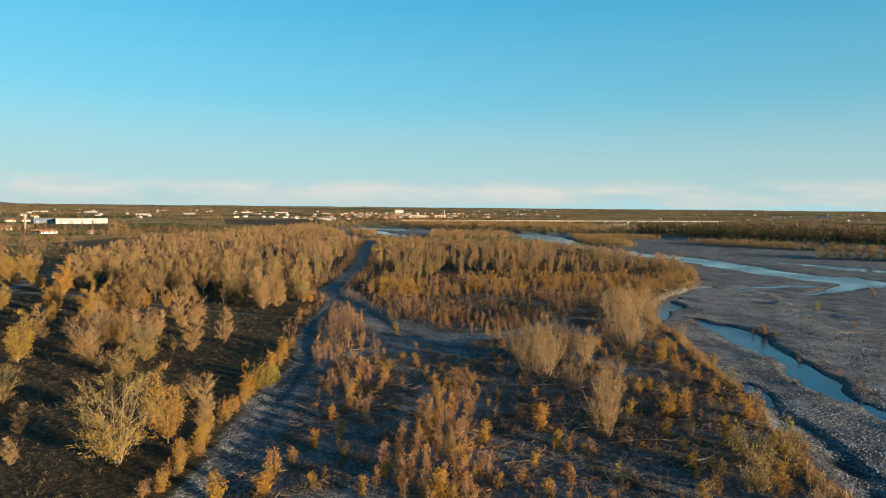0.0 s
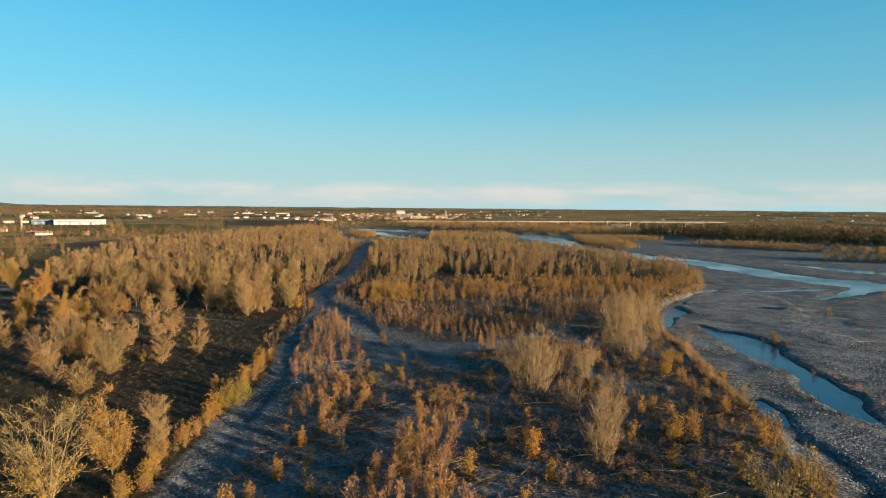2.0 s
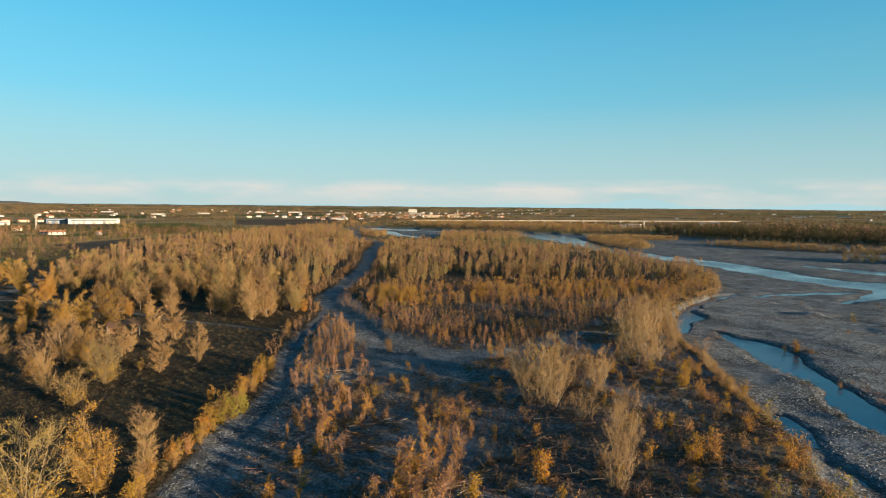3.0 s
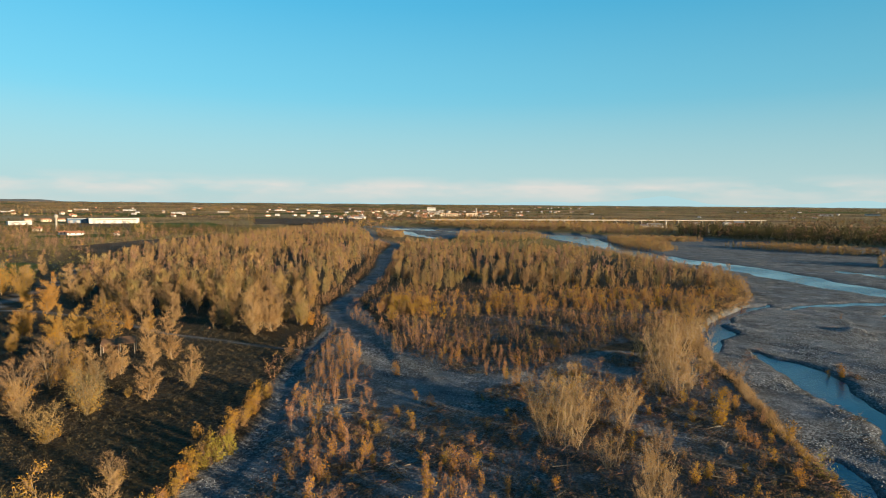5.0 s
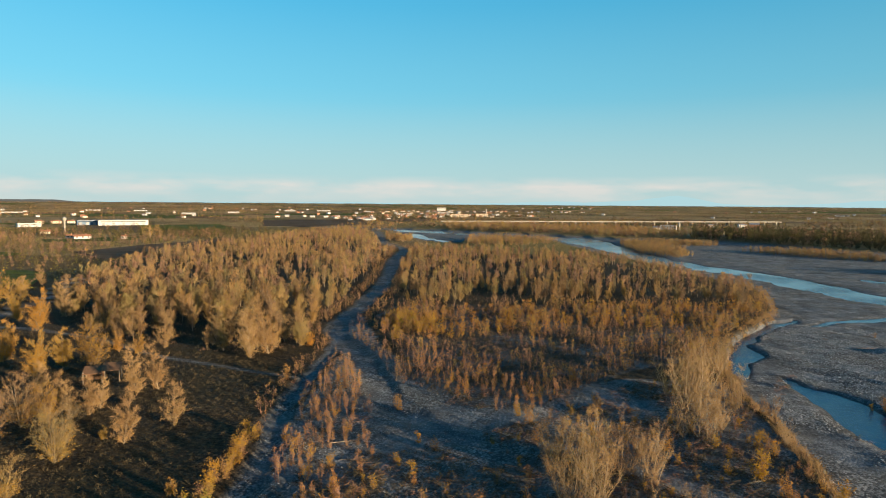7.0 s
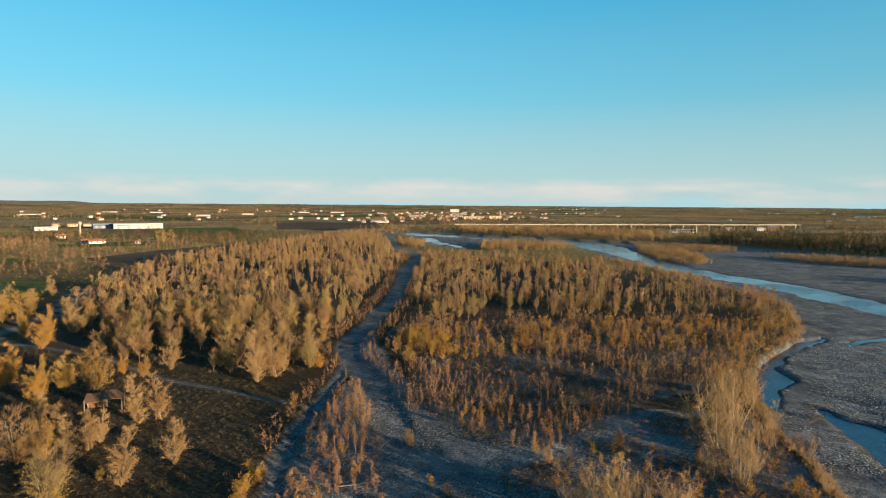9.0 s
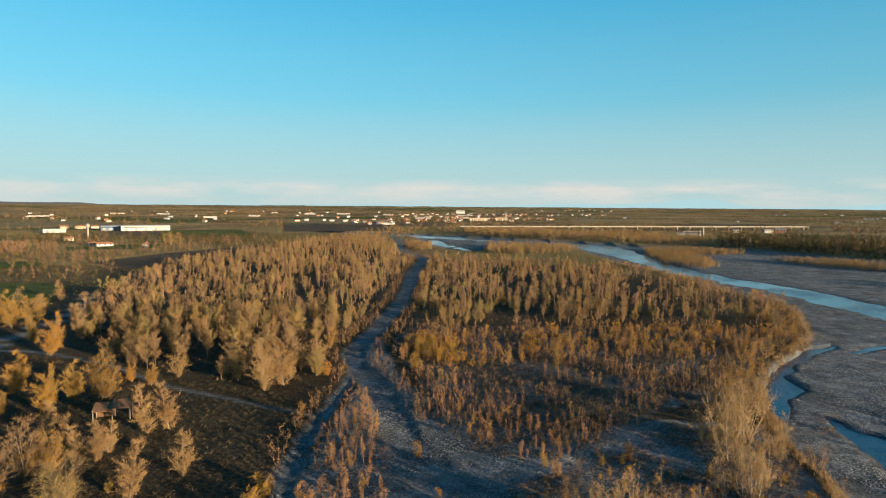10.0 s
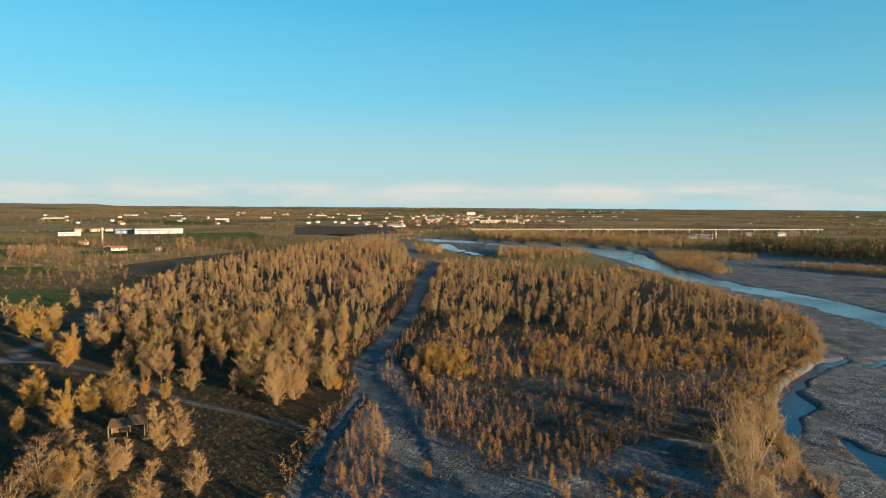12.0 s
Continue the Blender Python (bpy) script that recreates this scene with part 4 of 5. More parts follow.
round_bushes = [plant_thing("golden_bush", plant(345 + i, 3.0, w, stems=5, bare=0.03, limbs=9, twigs=420, leaves=lv, twig_len=0.5, twig_w=0.03, leaf=0.14, puff=0.1, lean=0.2, rise=1.3, thick=0.01, light=True, foot_r=0.12, stiff=0.4), (TWIG_GREY, tw, lf), lab, "bush", "golden bushes on the gravel")
                for i, (w, lv, tw, lf, lab) in enumerate([(1.15, 1000, TWIG, LEAF_GOLD, "round golden-yellow bush standing on gravel"), (1.0, 700, TWIG, LEAF_RUST, "orange-leaved bush standing on gravel"),
                                                          (1.3, 260, TWIG_WILLOW, LEAF_LIME, "straw-coloured twiggy bush with yellow leaves")])]
set_out(round_bushes, [(0, -23.1, 50.9, 1.0, 0), (0, -16.5, 63.8, 0.8, 40), (1, -19.1, 56.5, 0.9, 80), (0, -18.7, 52, 0.8, 10), (1, -12.1, 60, 0.7, 200), (0, -15.9, 72.6, 0.7, 300), (0, 3.5, 65.4, 1.05, 60), (0, -1.9, 51.2, 1.1, 120)])
set_out(round_bushes, [(0, 11, 69.8, 1.2, 33), (0, 12, 64.3, 0.8, 90), (0, 30.4, 87.4, 0.7, 20), (0, 29.4, 75.7, 1.2, 0), (1, 31.7, 75.8, 1.2, 150), (1, 39, 99.4, 1.0, 75), (0, 38.6, 105.3, 1.4, 10), (2, 33, 63.2, 1.3, 40)])
set_out(round_bushes, [(2, 31.2, 54.5, 1.6, 80), (2, 38, 63.4, 1.5, 200), (1, 38.2, 60.3, 1.2, 20), (1, 40.9, 75, 1.3, 60), (2, 44, 87.9, 1.2, 0), (0, -29.7, 58.3, 0.95, 10), (0, -29.2, 61.4, 0.95, 140), (1, 6.5, 82.3, 0.6, 0)])
set_out(round_bushes, [(1, 11.8, 55.3, 0.7, 5), (2, 17.1, 55.5, 0.8, 5), (1, 26, 53.2, 0.7, 70), (1, -15.3, 95.3, 0.9, 30), (1, -12.4, 128, 0.9, 60), (1, 9.8, 123, 1.0, 90), (0, -9.3, 52.2, 0.7, 60), (1, -17.6, 58.6, 0.6, 0)])
set_out(round_bushes, [(0, -21, 181, 1.4, 0), (0, -23, 199, 1.5, 60), (0, -20, 203, 1.3, 160), (0, -41, 172, 1.2, 30), (1, -37, 142, 1.0, 0), (1, 20, 148, 1.0, 40), (1, 22, 131, 1.0, 80), (1, 75, 139.5, 0.9, 0), (2, 111, 177, 0.9, 40), (2, 151, 211, 1.0, 0)])
bank_rng = np.random.default_rng(51)
for yy in np.arange(50, 114, 0.85):
    xx = -29.7 - 0.02 * (yy - 60) + bank_rng.normal(0, 0.5) - 0.08 * max(0, yy - 98)
    set_out(bushes, [(int(bank_rng.integers(0, 4)), float(xx), float(yy), float(bank_rng.uniform(0.6, 1.35)), float(bank_rng.uniform(0, 360)))])
for ob in bushes:
    ob.name = "terrace_bush"
stand(bushes, spread(STONY, 4.3, 52, lambda x, y: relief(x, y, 8, 23) > -0.25), 0.35, 1.1, 53)
for ob in bushes:
    ob.name = "bank_edge_bush"
edge = [(44.5, 92), (46, 112), (49, 130), (51, 148), (62, 182), (69, 200), (84, 220), (97, 240), (95, 247), (60, 205), (46, 170), (44, 130), (39, 92), (32, 55), (37, 52)]
stand(bushes, spread(edge, 3.0, 54, lambda x, y: relief(x, y, 9, 52) > 0.02), 0.35, 1.4, 55)
stand(bushes, spread([(-30, 196), (-15, 186), (-12, 205), (-26, 218)], 2.4, 56), 0.9, 1.7, 57)
stand(bushes, np.array([(75, 139.0), (77, 137.5), (73.5, 141), (90, 222), (99, 160), (104, 150), (112, 205), (88, 96), (68.5, 113)]), 0.5, 1.0, 58)

def clump(seed, n, wide, tall, flake):
    """A low cushion of heath or weeds."""
    r = np.random.default_rng(seed)
    c = r.normal(0, 0.45 * wide, (n, 3)) * (1, 1, 0)
    c[:, 2] = r.uniform(0.05, 1, n) * tall * np.exp(-(c[:, 0] ** 2 + c[:, 1] ** 2) / wide**2)
    up = np.stack([r.normal(0, 0.3, 5), r.normal(0, 0.3, 5), r.uniform(0.6, 1.3, 5) * tall], 1)
    none = (np.zeros((0, 3)), np.zeros((0, 3), int))
    return none, slivers(r.normal(0, 0.3 * wide, (5, 3)) * (1, 1, 0), up, np.full(5, 0.05), r), flakes(c, np.full(n, flake), r)


tufts = [clump(320 + i, 15, 0.6, 0.4, 0.16) for i in range(3)]
mass("meadow_scrub", "low dark brown dry scrub and grass", "scrub", tufts, [(TU_, TU_, TU_)] * 3, spread(MEADOW, 1.5, 61, lambda x, y: relief(x, y, 10, 24) > -0.5), 0.4, 1.3, 62)
mass("gravel_scrub", "low dry weeds and twigs on gravel", "scrub", tufts, [(TU_, TG_, TG_), (TU_, TU_, TU_), (TG_, T_, TU_)], spread(STONY, 1.0, 63, lambda x, y: relief(x, y, 8, 23) > -0.12), 0.35, 1.25, 64)
mass("wood_floor_scrub", "brown undergrowth below the poplars", "scrub", tufts, [(TU_, TU_, TG_), (TU_, TU_, TU_), (TU_, T_, TU_)],
     np.concatenate([spread([(-43, 172), (-50, 161), (-77, 168), (-104, 180), (-140, 215), (-120, 240), (-49, 228)], 2.2, 65), spread(ISLAND_WOOD, 3.2, 66, lambda x, y: y < 330), spread(SAPLINGS, 1.5, 67)]), 0.6, 1.9, 68)
east_heath = lambda x, y: (x + 5 * relief(x, y, 11, 48) > 7) & (relief(x, y, 9, 49) < 0.3)
margin = lambda x, y: (np.minimum(along(x, y, DRY_CHANNEL), along(x, y, WEST_CHANNEL)) < 2.9) & (relief(x, y, 6, 31) > -0.25)
thicket_shapes = [plant(350 + i, 4.0, 1.35, stems=3, bare=0.06, limbs=5, twigs=80, leaves=lv, twig_len=0.6, twig_w=0.09, leaf=0.24, puff=0.14, lean=0.14, rise=1.4, light=True, foot_r=0.1, stiff=0.4) for i, lv in enumerate([210, 80, 260, 150])]
mass("orange_thicket", "orange and golden young poplars at the edge of the wood", "thicket", thicket_shapes, [(TG_, T_, R_), (TG_, TG_, O_), (TG_, T_, G_), (TG_, T_, R_)],
     spread([(-28, 192), (-24, 216), (16, 236), (60, 240), (92, 240), (84, 224), (62, 205), (40, 192), (0, 186), (-14, 182)], 3.3, 161, lambda x, y: relief(x, y, 14, 46) > -0.25), 0.5, 1.15, 162)
bush_far = [plant(330 + i, 2.2, 0.9, stems=3, bare=0.05, limbs=3, twigs=36, leaves=lv, twig_len=0.6, twig_w=0.05, leaf=0.15, lean=0.24, rise=1.2, light=True, foot_r=0.12) for i, lv in enumerate([34, 12, 26])]
mass("terrace_scrub", "low dark brown brushwood on the terrace", "scrub", bush_far, [(TU_, TU_, TU_), (TG_, TG_, TU_), (TU_, TG_, R_)], spread([(4, 46), (36, 46), (45, 90), (46, 114), (30, 118), (10, 112), (6, 80)], 1.5, 181, east_heath), 0.22, 0.6, 182)
mass("channel_margin_scrub", "brown and ochre scrub along the dry channel", "scrub", bush_far, [(TG_, TG_, O_), (TG_, TG_, R_), (TG_, T_, R_)],
     np.concatenate([spread([(-110, 520), (-75, 300), (-60, 190), (-42, 120), (-20, 118), (-8, 150), (-20, 300), (-40, 520)], 1.7, 70, margin)]), 0.4, 1.25, 71)
island_edge = lambda x, y: (edge_distance(x, y, BANK) < 9) & (relief(x, y, 6, 32) > -0.35)
mass("island_edge_scrub", "ochre willow scrub along the river bank", "scrub", bush_far, [(TG_, T_, O_), (TG_, T_, O_), (TG_, T_, G_)],
     spread([(52, 148), (62, 178), (76, 204), (98, 232), (110, 262), (119, 284), (120, 297), (114, 322), (102, 425), (84, 489), (60, 485), (85, 330), (60, 215), (36, 160)], 2.0, 73, island_edge, fray=1.0), 0.35, 1.7, 74)
drop_models([*poplars, *golds, *willows, *saps, *bushes, *round_bushes, lime_bush])

def tussock(seed):
    r = np.random.default_rng(seed)
    n = 22
    d = np.stack([r.normal(0, 0.35, n), r.normal(0, 0.35, n), r.uniform(0.35, 1.0, n)], 1)
    none = (np.zeros((0, 3)), np.zeros((0, 3), int))
    return none, slivers(r.normal(0, 0.28, (n, 3)) * (1, 1, 0), d, r.uniform(0.04, 0.09, n), r), none


bank_line = lambda x, y: (edge_distance(x, y, BANK) < 1.3 + 0.9 * relief(x, y, 5, 51)) & (relief(x, y, 9, 47) > -0.08)
mass("bank_grass", "pale dry grass hanging over the terrace edge", "grass", [tussock(600), tussock(601), tussock(602)], [(TW_, TW_, TW_), (T_, T_, T_), (TW_, TW_, TW_)],
     spread([(30, 40), (34, 40), (40, 55), (48, 88), (53, 130), (56, 155), (75, 198), (98, 228), (92, 232), (66, 200), (50, 165), (45, 120), (40, 85)], 0.62, 175, bank_line, fray=0.5), 0.6, 1.3, 176)

# ---- driftwood ----
def driftwood(seed, long):
    rng = np.random.default_rng(seed)
    u = np.linspace(0, 1, 6)
    path = np.stack([u * long - long / 2, 0.08 * long * np.sin(2.5 * u + rng.uniform(0, 3)), 0.16 + 0.12 * u * rng.uniform(-0.3, 1)], 1)
    pieces = [prism(path, 0.11 * (1.05 - 0.75 * u), 6)]
    for k in range(rng.integers(2, 6)):
        f = rng.uniform(0.3, 0.95)
        at = np.array([np.interp(f, u, path[:, c]) for c in range(3)])
        d = np.array([rng.uniform(0.2, 0.8), rng.choice([-1, 1]) * rng.uniform(0.3, 0.9), rng.uniform(0.0, 0.5)]) * long * 0.28
        pieces.append(prism([at, at + d * 0.5 + (0, 0, 0.05), at + d], [0.045, 0.03, 0.01], 4))
    return joined(pieces)


logs = []
for i in range(5):
    v, f = driftwood(400 + i, 4.0 + i * 0.8)
    logs.append(tagged(new("driftwood", mesh_of("driftwood", v, f, [DRIFT])), "bleached driftwood log with broken branches lying on gravel", "driftwood", "driftwood on the gravel"))
set_out(logs, [(4, -9, 86, 1.0, 20), (2, -7.5, 88, 0.8, 50), (3, 14.5, 89, 0.7, 10), (1, 12, 78, 0.9, 40), (0, 17, 70, 0.9, 15), (2, -11, 60, 0.8, 25), (4, 24, 66, 0.9, 5), (3, 31, 88, 0.8, 160), (2, 36, 96, 0.8, 70), (1, 28, 77, 0.9, 0)])
set_out(logs, [(0, -2, 98, 0.9, 100), (3, 5, 92, 0.7, 15), (2, -15, 106, 0.8, 0), (1, -18, 112, 0.9, 30), (4, 33, 72, 0.8, 170), (2, 38, 104, 0.9, 30), (0, 2, 66, 0.9, 60), (3, 8, 60, 0.8, 10), (1, 41, 112, 1.0, 120), (4, 52, 165, 0.9, 30)])
set_out(logs, [(2, 62, 190, 1.0, 15), (3, 74, 206, 1.0, 50), (0, -16, 74, 0.9, 15), (1, -20, 92, 0.9, 80), (2, 22, 92, 0.7, 5), (3, 27, 60, 0.8, 33), (4, 96, 140, 1.0, 20), (0, 88, 118, 1.0, 150), (1, 100, 190, 1.2, 10), (2, 115, 170, 1.1, 170)])
set_out(logs, [(4, -14, 97, 1.0, 5), (2, -12.5, 98, 0.8, 20), (3, -3.3, 89, 0.9, 25), (1, -1.8, 90, 0.8, 60), (0, -9.5, 77.5, 0.9, 12), (3, 1, 68, 1.0, 28), (1, 2.5, 68.8, 0.9, 40), (4, -16.5, 57.5, 0.8, 30)])
set_out(logs, [(2, -6.5, 58.5, 0.8, 10), (3, 12.5, 70.5, 0.9, 20), (0, 12.5, 81.5, 0.9, 55), (2, 4.5, 63.5, 0.7, 40), (1, -4.8, 75.3, 0.9, 170), (4, 33, 73.5, 0.9, 8), (3, 21, 65.5, 0.8, 15), (2, 43, 88.5, 0.8, 110)])
drop_models(logs)

bar_bushes = spread([(84, 60), (100, 140), (122, 210), (150, 230), (210, 220), (330, 300), (300, 120), (160, 60)], 6.0, 75, lambda x, y: (height(x, y) > WATER_Z + 0.3) & (relief(x, y, 22, 33) > 0.08))
mass("gravel_bar_scrub", "scattered low scrub on the gravel bars", "scrub", bush_far, [(TG_, TG_, O_), (TG_, TG_, R_), (TG_, T_, R_)], bar_bushes, 0.25, 0.9, 76)
foot = np.array([(13, 94.5), (17, 94), (21, 97.5), (24, 101), (33, 119.5), (36.5, 117.5), (40, 119), (43.5, 122.5), (47, 129), (49, 137), (50, 145), (35, 127), (37, 134), (38.5, 142), (20, 66), (18.5, 70.5), (22, 73)])
mass("willow_foot_scrub", "dark rusty scrub at the feet of the willows", "scrub", bush_far, [(TG_, TG_, TU_), (TG_, TG_, R_), (TG_, TU_, TU_)], np.concatenate([foot, foot + (1.3, 0.9), foot + (-1.1, 0.5)]), 0.7, 1.25, 77)

# ---- flood debris ----
def litter(seed):
    r = np.random.default_rng(seed)
    n = 30
    d = r.normal(size=(n, 3)) * (1, 0.7, 0.3)
    d *= (r.uniform(0.3, 1.3, n) / np.linalg.norm(d, axis=1))[:, None]
    none = (np.zeros((0, 3)), np.zeros((0, 3), int))
    return slivers(np.abs(r.normal(0, 0.55, (n, 3))) * r.choice([-1, 1], (n, 3)) * (1, 0.6, 0) + r.uniform(0.03, 0.45, (n, 1)) * (0, 0, 1), d, r.uniform(0.03, 0.09, n), r), none, none


pile_rng = np.random.default_rng(191)
piles = np.array([(-14, 97), (-12.5, 98), (-3, 89), (-9.5, 77.5), (1, 68), (2.5, 69), (-16.5, 57.5), (-6.5, 58.5), (12.5, 70.5), (12.5, 81.5), (4.5, 63.5), (-4.8, 75.3), (33, 73.5), (21, 65.5), (43, 88.5), (30, 75), (24, 60)], float)
piles = np.repeat(piles, 5, 0) + pile_rng.normal(0, 1.0, (5 * len(piles), 2)) * (1.5, 0.7)
debris_places = np.concatenate([piles, spread(STONY, 1.5, 64, lambda x, y: relief(x, y, 6, 30) > 0.12), spread(SPIT, 3.0, 66), spread(SAPLINGS, 4.0, 69), np.array([(104, 150), (101, 158), (88, 118), (78, 146), (96, 200), (92, 226), (70, 201), (110, 205)], float), bar_bushes[::3] + 2.0, spread([(40, 40), (50, 150), (80, 215), (130, 232), (110, 120), (90, 40)], 2.2, 78, lambda x, y: (np.abs(np.minimum(along(x, y, POOL), along(x, y, STRIP)) - 1.75) < 0.45) & (relief(x, y, 12, 34) > 0.0))])
mass("flood_debris", "sticks and branches washed together on the gravel", "debris", [litter(1), litter(2), litter(3)], [(TG_, TG_, TG_), (TU_, TU_, TU_), (TU_, TU_, TU_)], debris_places, 0.6, 1.4, 65)

# ---- stones on the bars ----
def stones(name, label, places, lo, hi, seed, mat):
    rng = np.random.default_rng(seed)
    n = len(places)
    o = np.array([(1, 0, 0), (0, 1, 0), (-1, 0, 0), (0, -1, 0), (0.1, 0.1, 0.7), (0, 0, -0.4)], float)
    f = np.array([(0, 1, 4), (1, 2, 4), (2, 3, 4), (3, 0, 4), (1, 0, 5), (2, 1, 5), (3, 2, 5), (0, 3, 5)])
    s = rng.uniform(0, 1, n) ** 2.5 * (hi - lo) + lo
    v = o[None] * (1 + rng.normal(0, 0.22, (n, 6, 3))) * s[:, None, None]
    a = rng.uniform(0, 6.283, n)[:, None]
    x, y = v[..., 0] * np.cos(a) - v[..., 1] * np.sin(a), v[..., 0] * np.sin(a) + v[..., 1] * np.cos(a)
    z = v[..., 2] + (height(places[:, 0], places[:, 1]) + 0.12 * s)[:, None]
    V = np.stack([x + places[:, :1], y + places[:, 1:], z], -1).reshape(-1, 3)
    F = (f[None] + (np.arange(n) * 6)[:, None, None]).reshape(-1, 3)
    me = mesh_of(name, V, F, [mat], floats={"tint": np.repeat(rng.uniform(0, 1, n), 6)})
    return tagged(new(name, me), label, "stones", kind="stuff")


COBBLE = plant_matter("river_cobbles", (0.0842, 0.0959, 0.115), (0.169, 0.189, 0.218), (0.317, 0.34, 0.37), (0.12, 0.135, 0.158))
BAR = [(40, 45), (42, 66), (47, 86), (49, 112), (52, 140), (60, 165), (72, 200), (96, 226), (120, 222), (110, 190), (100, 160), (92, 120), (86, 80), (80, 45)]
dry = lambda x, y: (height(x, y) > WATER_Z + 0.05) & (relief(x, y, 9, 26) > -0.25)
stones("bar_cobbles", "pale cobbles strewn over the gravel bar", spread(BAR, 0.5, 71, dry, 0.5), 0.06, 0.2, 72, COBBLE)
channel_bits = [(-50, 240), (-28, 120), (-29, 45), (-21, 45), (-21, 95), (-10, 115), (8, 112), (34, 60), (36, 45), (44, 80), (30, 146), (4, 126), (-12, 146), (-24, 176), (-40, 240)]
gravelly = lambda x, y: lay(x, y)[1] > 0.6
rng = np.random.default_rng(77)
p = np.stack([rng.uniform(-45, 46, 30000), rng.uniform(45, 150, 30000)], 1)
stones("terrace_cobbles", "grey cobbles strewn over dry gravel", p[gravelly(p[:, 0], p[:, 1]) & inside(p[:, 0], p[:, 1], channel_bits)], 0.05, 0.14, 73, COBBLE)

# ---- far woods and hedges ----
GREEN_FIELD = [(-691, 1837), (-425, 2169), (-341, 1471), (-480, 1288)]
SOUTH_FIELD = [(-430, 225), (-208, 252), (-186, 263), (-211, 303), (-229, 313), (-257, 308), (-430, 300)]
WEST_STRIP = [(-480, 385), (-317, 369), (-300, 379), (-303, 402), (-325, 415), (-355, 409), (-480, 430)]
FARM_GREEN = [(-407, 554), (-375, 516), (-322, 557), (-347, 614), (-386, 583)]
FACTORY_FIELD = [(-606, 879), (-496, 730), (-445, 774), (-550, 941)]
BARE_FIELD = [(-284, 424), (-232, 376), (-222, 405), (-228, 545), (-246, 612), (-277, 505)]
ROAD_GREEN = [(-700, 640), (-560, 600), (-520, 640), (-680, 700)]
HILL_GREEN = [(-770, 900), (-700, 870), (-660, 930), (-740, 980)]
STUBBLE_FIELD = [(-1010, 1107), (-900, 900), (-752, 903), (-708, 1001), (-854, 1285), (-996, 1294)]
EAST_FIELD = [(414, 936), (467, 918), (564, 1111), (470, 1104)]
LANE_GREEN = [(-560, 570), (-520, 500), (-424, 506), (-465, 552)]
HALL_GREEN = [(-523, 903), (-420, 749), (-331, 803), (-431, 976)]
CROSS_GREEN = [(-886, 1451), (-757, 1245), (-666, 1277), (-805, 1536)]
VILLAGE_PLOUGH = [(-452, 1215), (-336, 912), (-183, 998), (-290, 1352)]
BARN_FIELD = [(488, 1127), (574, 1180), (665, 1382), (585, 1358)]
ORCHARD_ROWS = [(-431, 490), (-355, 409), (-290, 424), (-284, 506), (-268, 630), (-314, 720), (-341, 604), (-363, 492)]
round_shapes = [plant(160 + i, 12.0, w, stems=3, bare=0.03, limbs=5, twigs=60, leaves=lv, twig_len=2.2, twig_w=0.6, leaf=0.8, rise=1.1, light=True, puff=0.4, lean=0.2)
                for i, (w, lv) in enumerate([(4.2, 30), (4.8, 46), (3.8, 20), (4.6, 38), (4.2, 30)])]


def belt(poly, gap, lo, hi, seed, name, label, trios=None, keep=None):
    mass(name, label, "woodland", round_shapes, trios or far_trios, spread(poly, gap, seed, keep), lo, hi, seed + 1)


belt([(-70, 895), (10, 825), (64, 792), (112, 762), (140, 722), (200, 712), (262, 760), (190, 880), (40, 985), (-60, 1000)], 8.5, 0.5, 0.85, 81, "north_bank_wood", "brown poplar belt on the far river bank")
dark_trios = [(TU_, C_, C_), (TU_, C_, TU_), (TU_, TG_, C_), (TU_, C_, C_), (TU_, TU_, C_)]
belt([(215, 700), (245, 676), (302, 566), (420, 478), (560, 410), (640, 470), (470, 640), (330, 800), (262, 790)], 8.5, 0.7, 1.15, 83, "east_bank_wood", "tall dull green and ochre wood on the river bank", dark_trios)
belt([(130, 645), (119, 560), (118, 500), (136, 464), (150, 482), (160, 530), (152, 580), (212, 608), (222, 628), (180, 655)], 3.2, 0.22, 0.45, 85, "river_islet_scrub", "orange willow scrub on a river islet", [(B_, T_, O_), (B_, T_, R_), (B_, T_, G_), (B_, T_, O_), (B_, T_, R_)])
belt([(205, 540), (224, 496), (248, 468), (330, 420), (336, 432), (290, 470), (256, 530)], 3.4, 0.25, 0.5, 87, "bar_scrub", "orange scrub row along the gravel bar", [(B_, T_, O_), (B_, T_, R_), (B_, T_, G_), (B_, T_, O_), (B_, T_, R_)])
belt([(228, 372), (300, 330), (420, 270), (440, 300), (300, 372), (240, 392)], 5.0, 0.35, 0.75, 89, "bar_willows", "tan willow scrub on the gravel bar")
belt([(-22, 604), (-14, 556), (8, 540), (34, 558), (70, 604), (60, 645), (20, 668), (-14, 672)], 5.2, 0.32, 0.55, 91, "island_tip_wood", "tan scrub wood on the tip of the island")
belt([(-98, 590), (-68, 582), (-74, 640), (-104, 650)], 5.0, 0.4, 0.6, 143, "channel_mouth_grove", "round tan grove at the mouth of the dry channel")
belt([(-215, 740), (-150, 752), (-150, 815), (-200, 855)], 8.0, 0.4, 0.7, 145, "west_bank_wood", "brown wood above the river bend")
belt([(-240, 640), (-420, 590), (-560, 600), (-700, 640), (-760, 760), (-520, 740), (-330, 800), (-215, 760)], 15.0, 0.3, 0.7, 93, "farm_trees", "scattered field trees round the farms", dark_trios, lambda x, y: (relief(x, y, 60, 27) > -0.05) & ~inside(x, y, FACTORY_FIELD) & ~inside(x, y, ROAD_GREEN) & ~inside(x, y, FARM_GREEN))
scrub_trios = [(TU_, C_, C_), (TU_, TG_, C_), (TU_, TG_, O_), (TU_, C_, L_), (TU_, TG_, C_)]
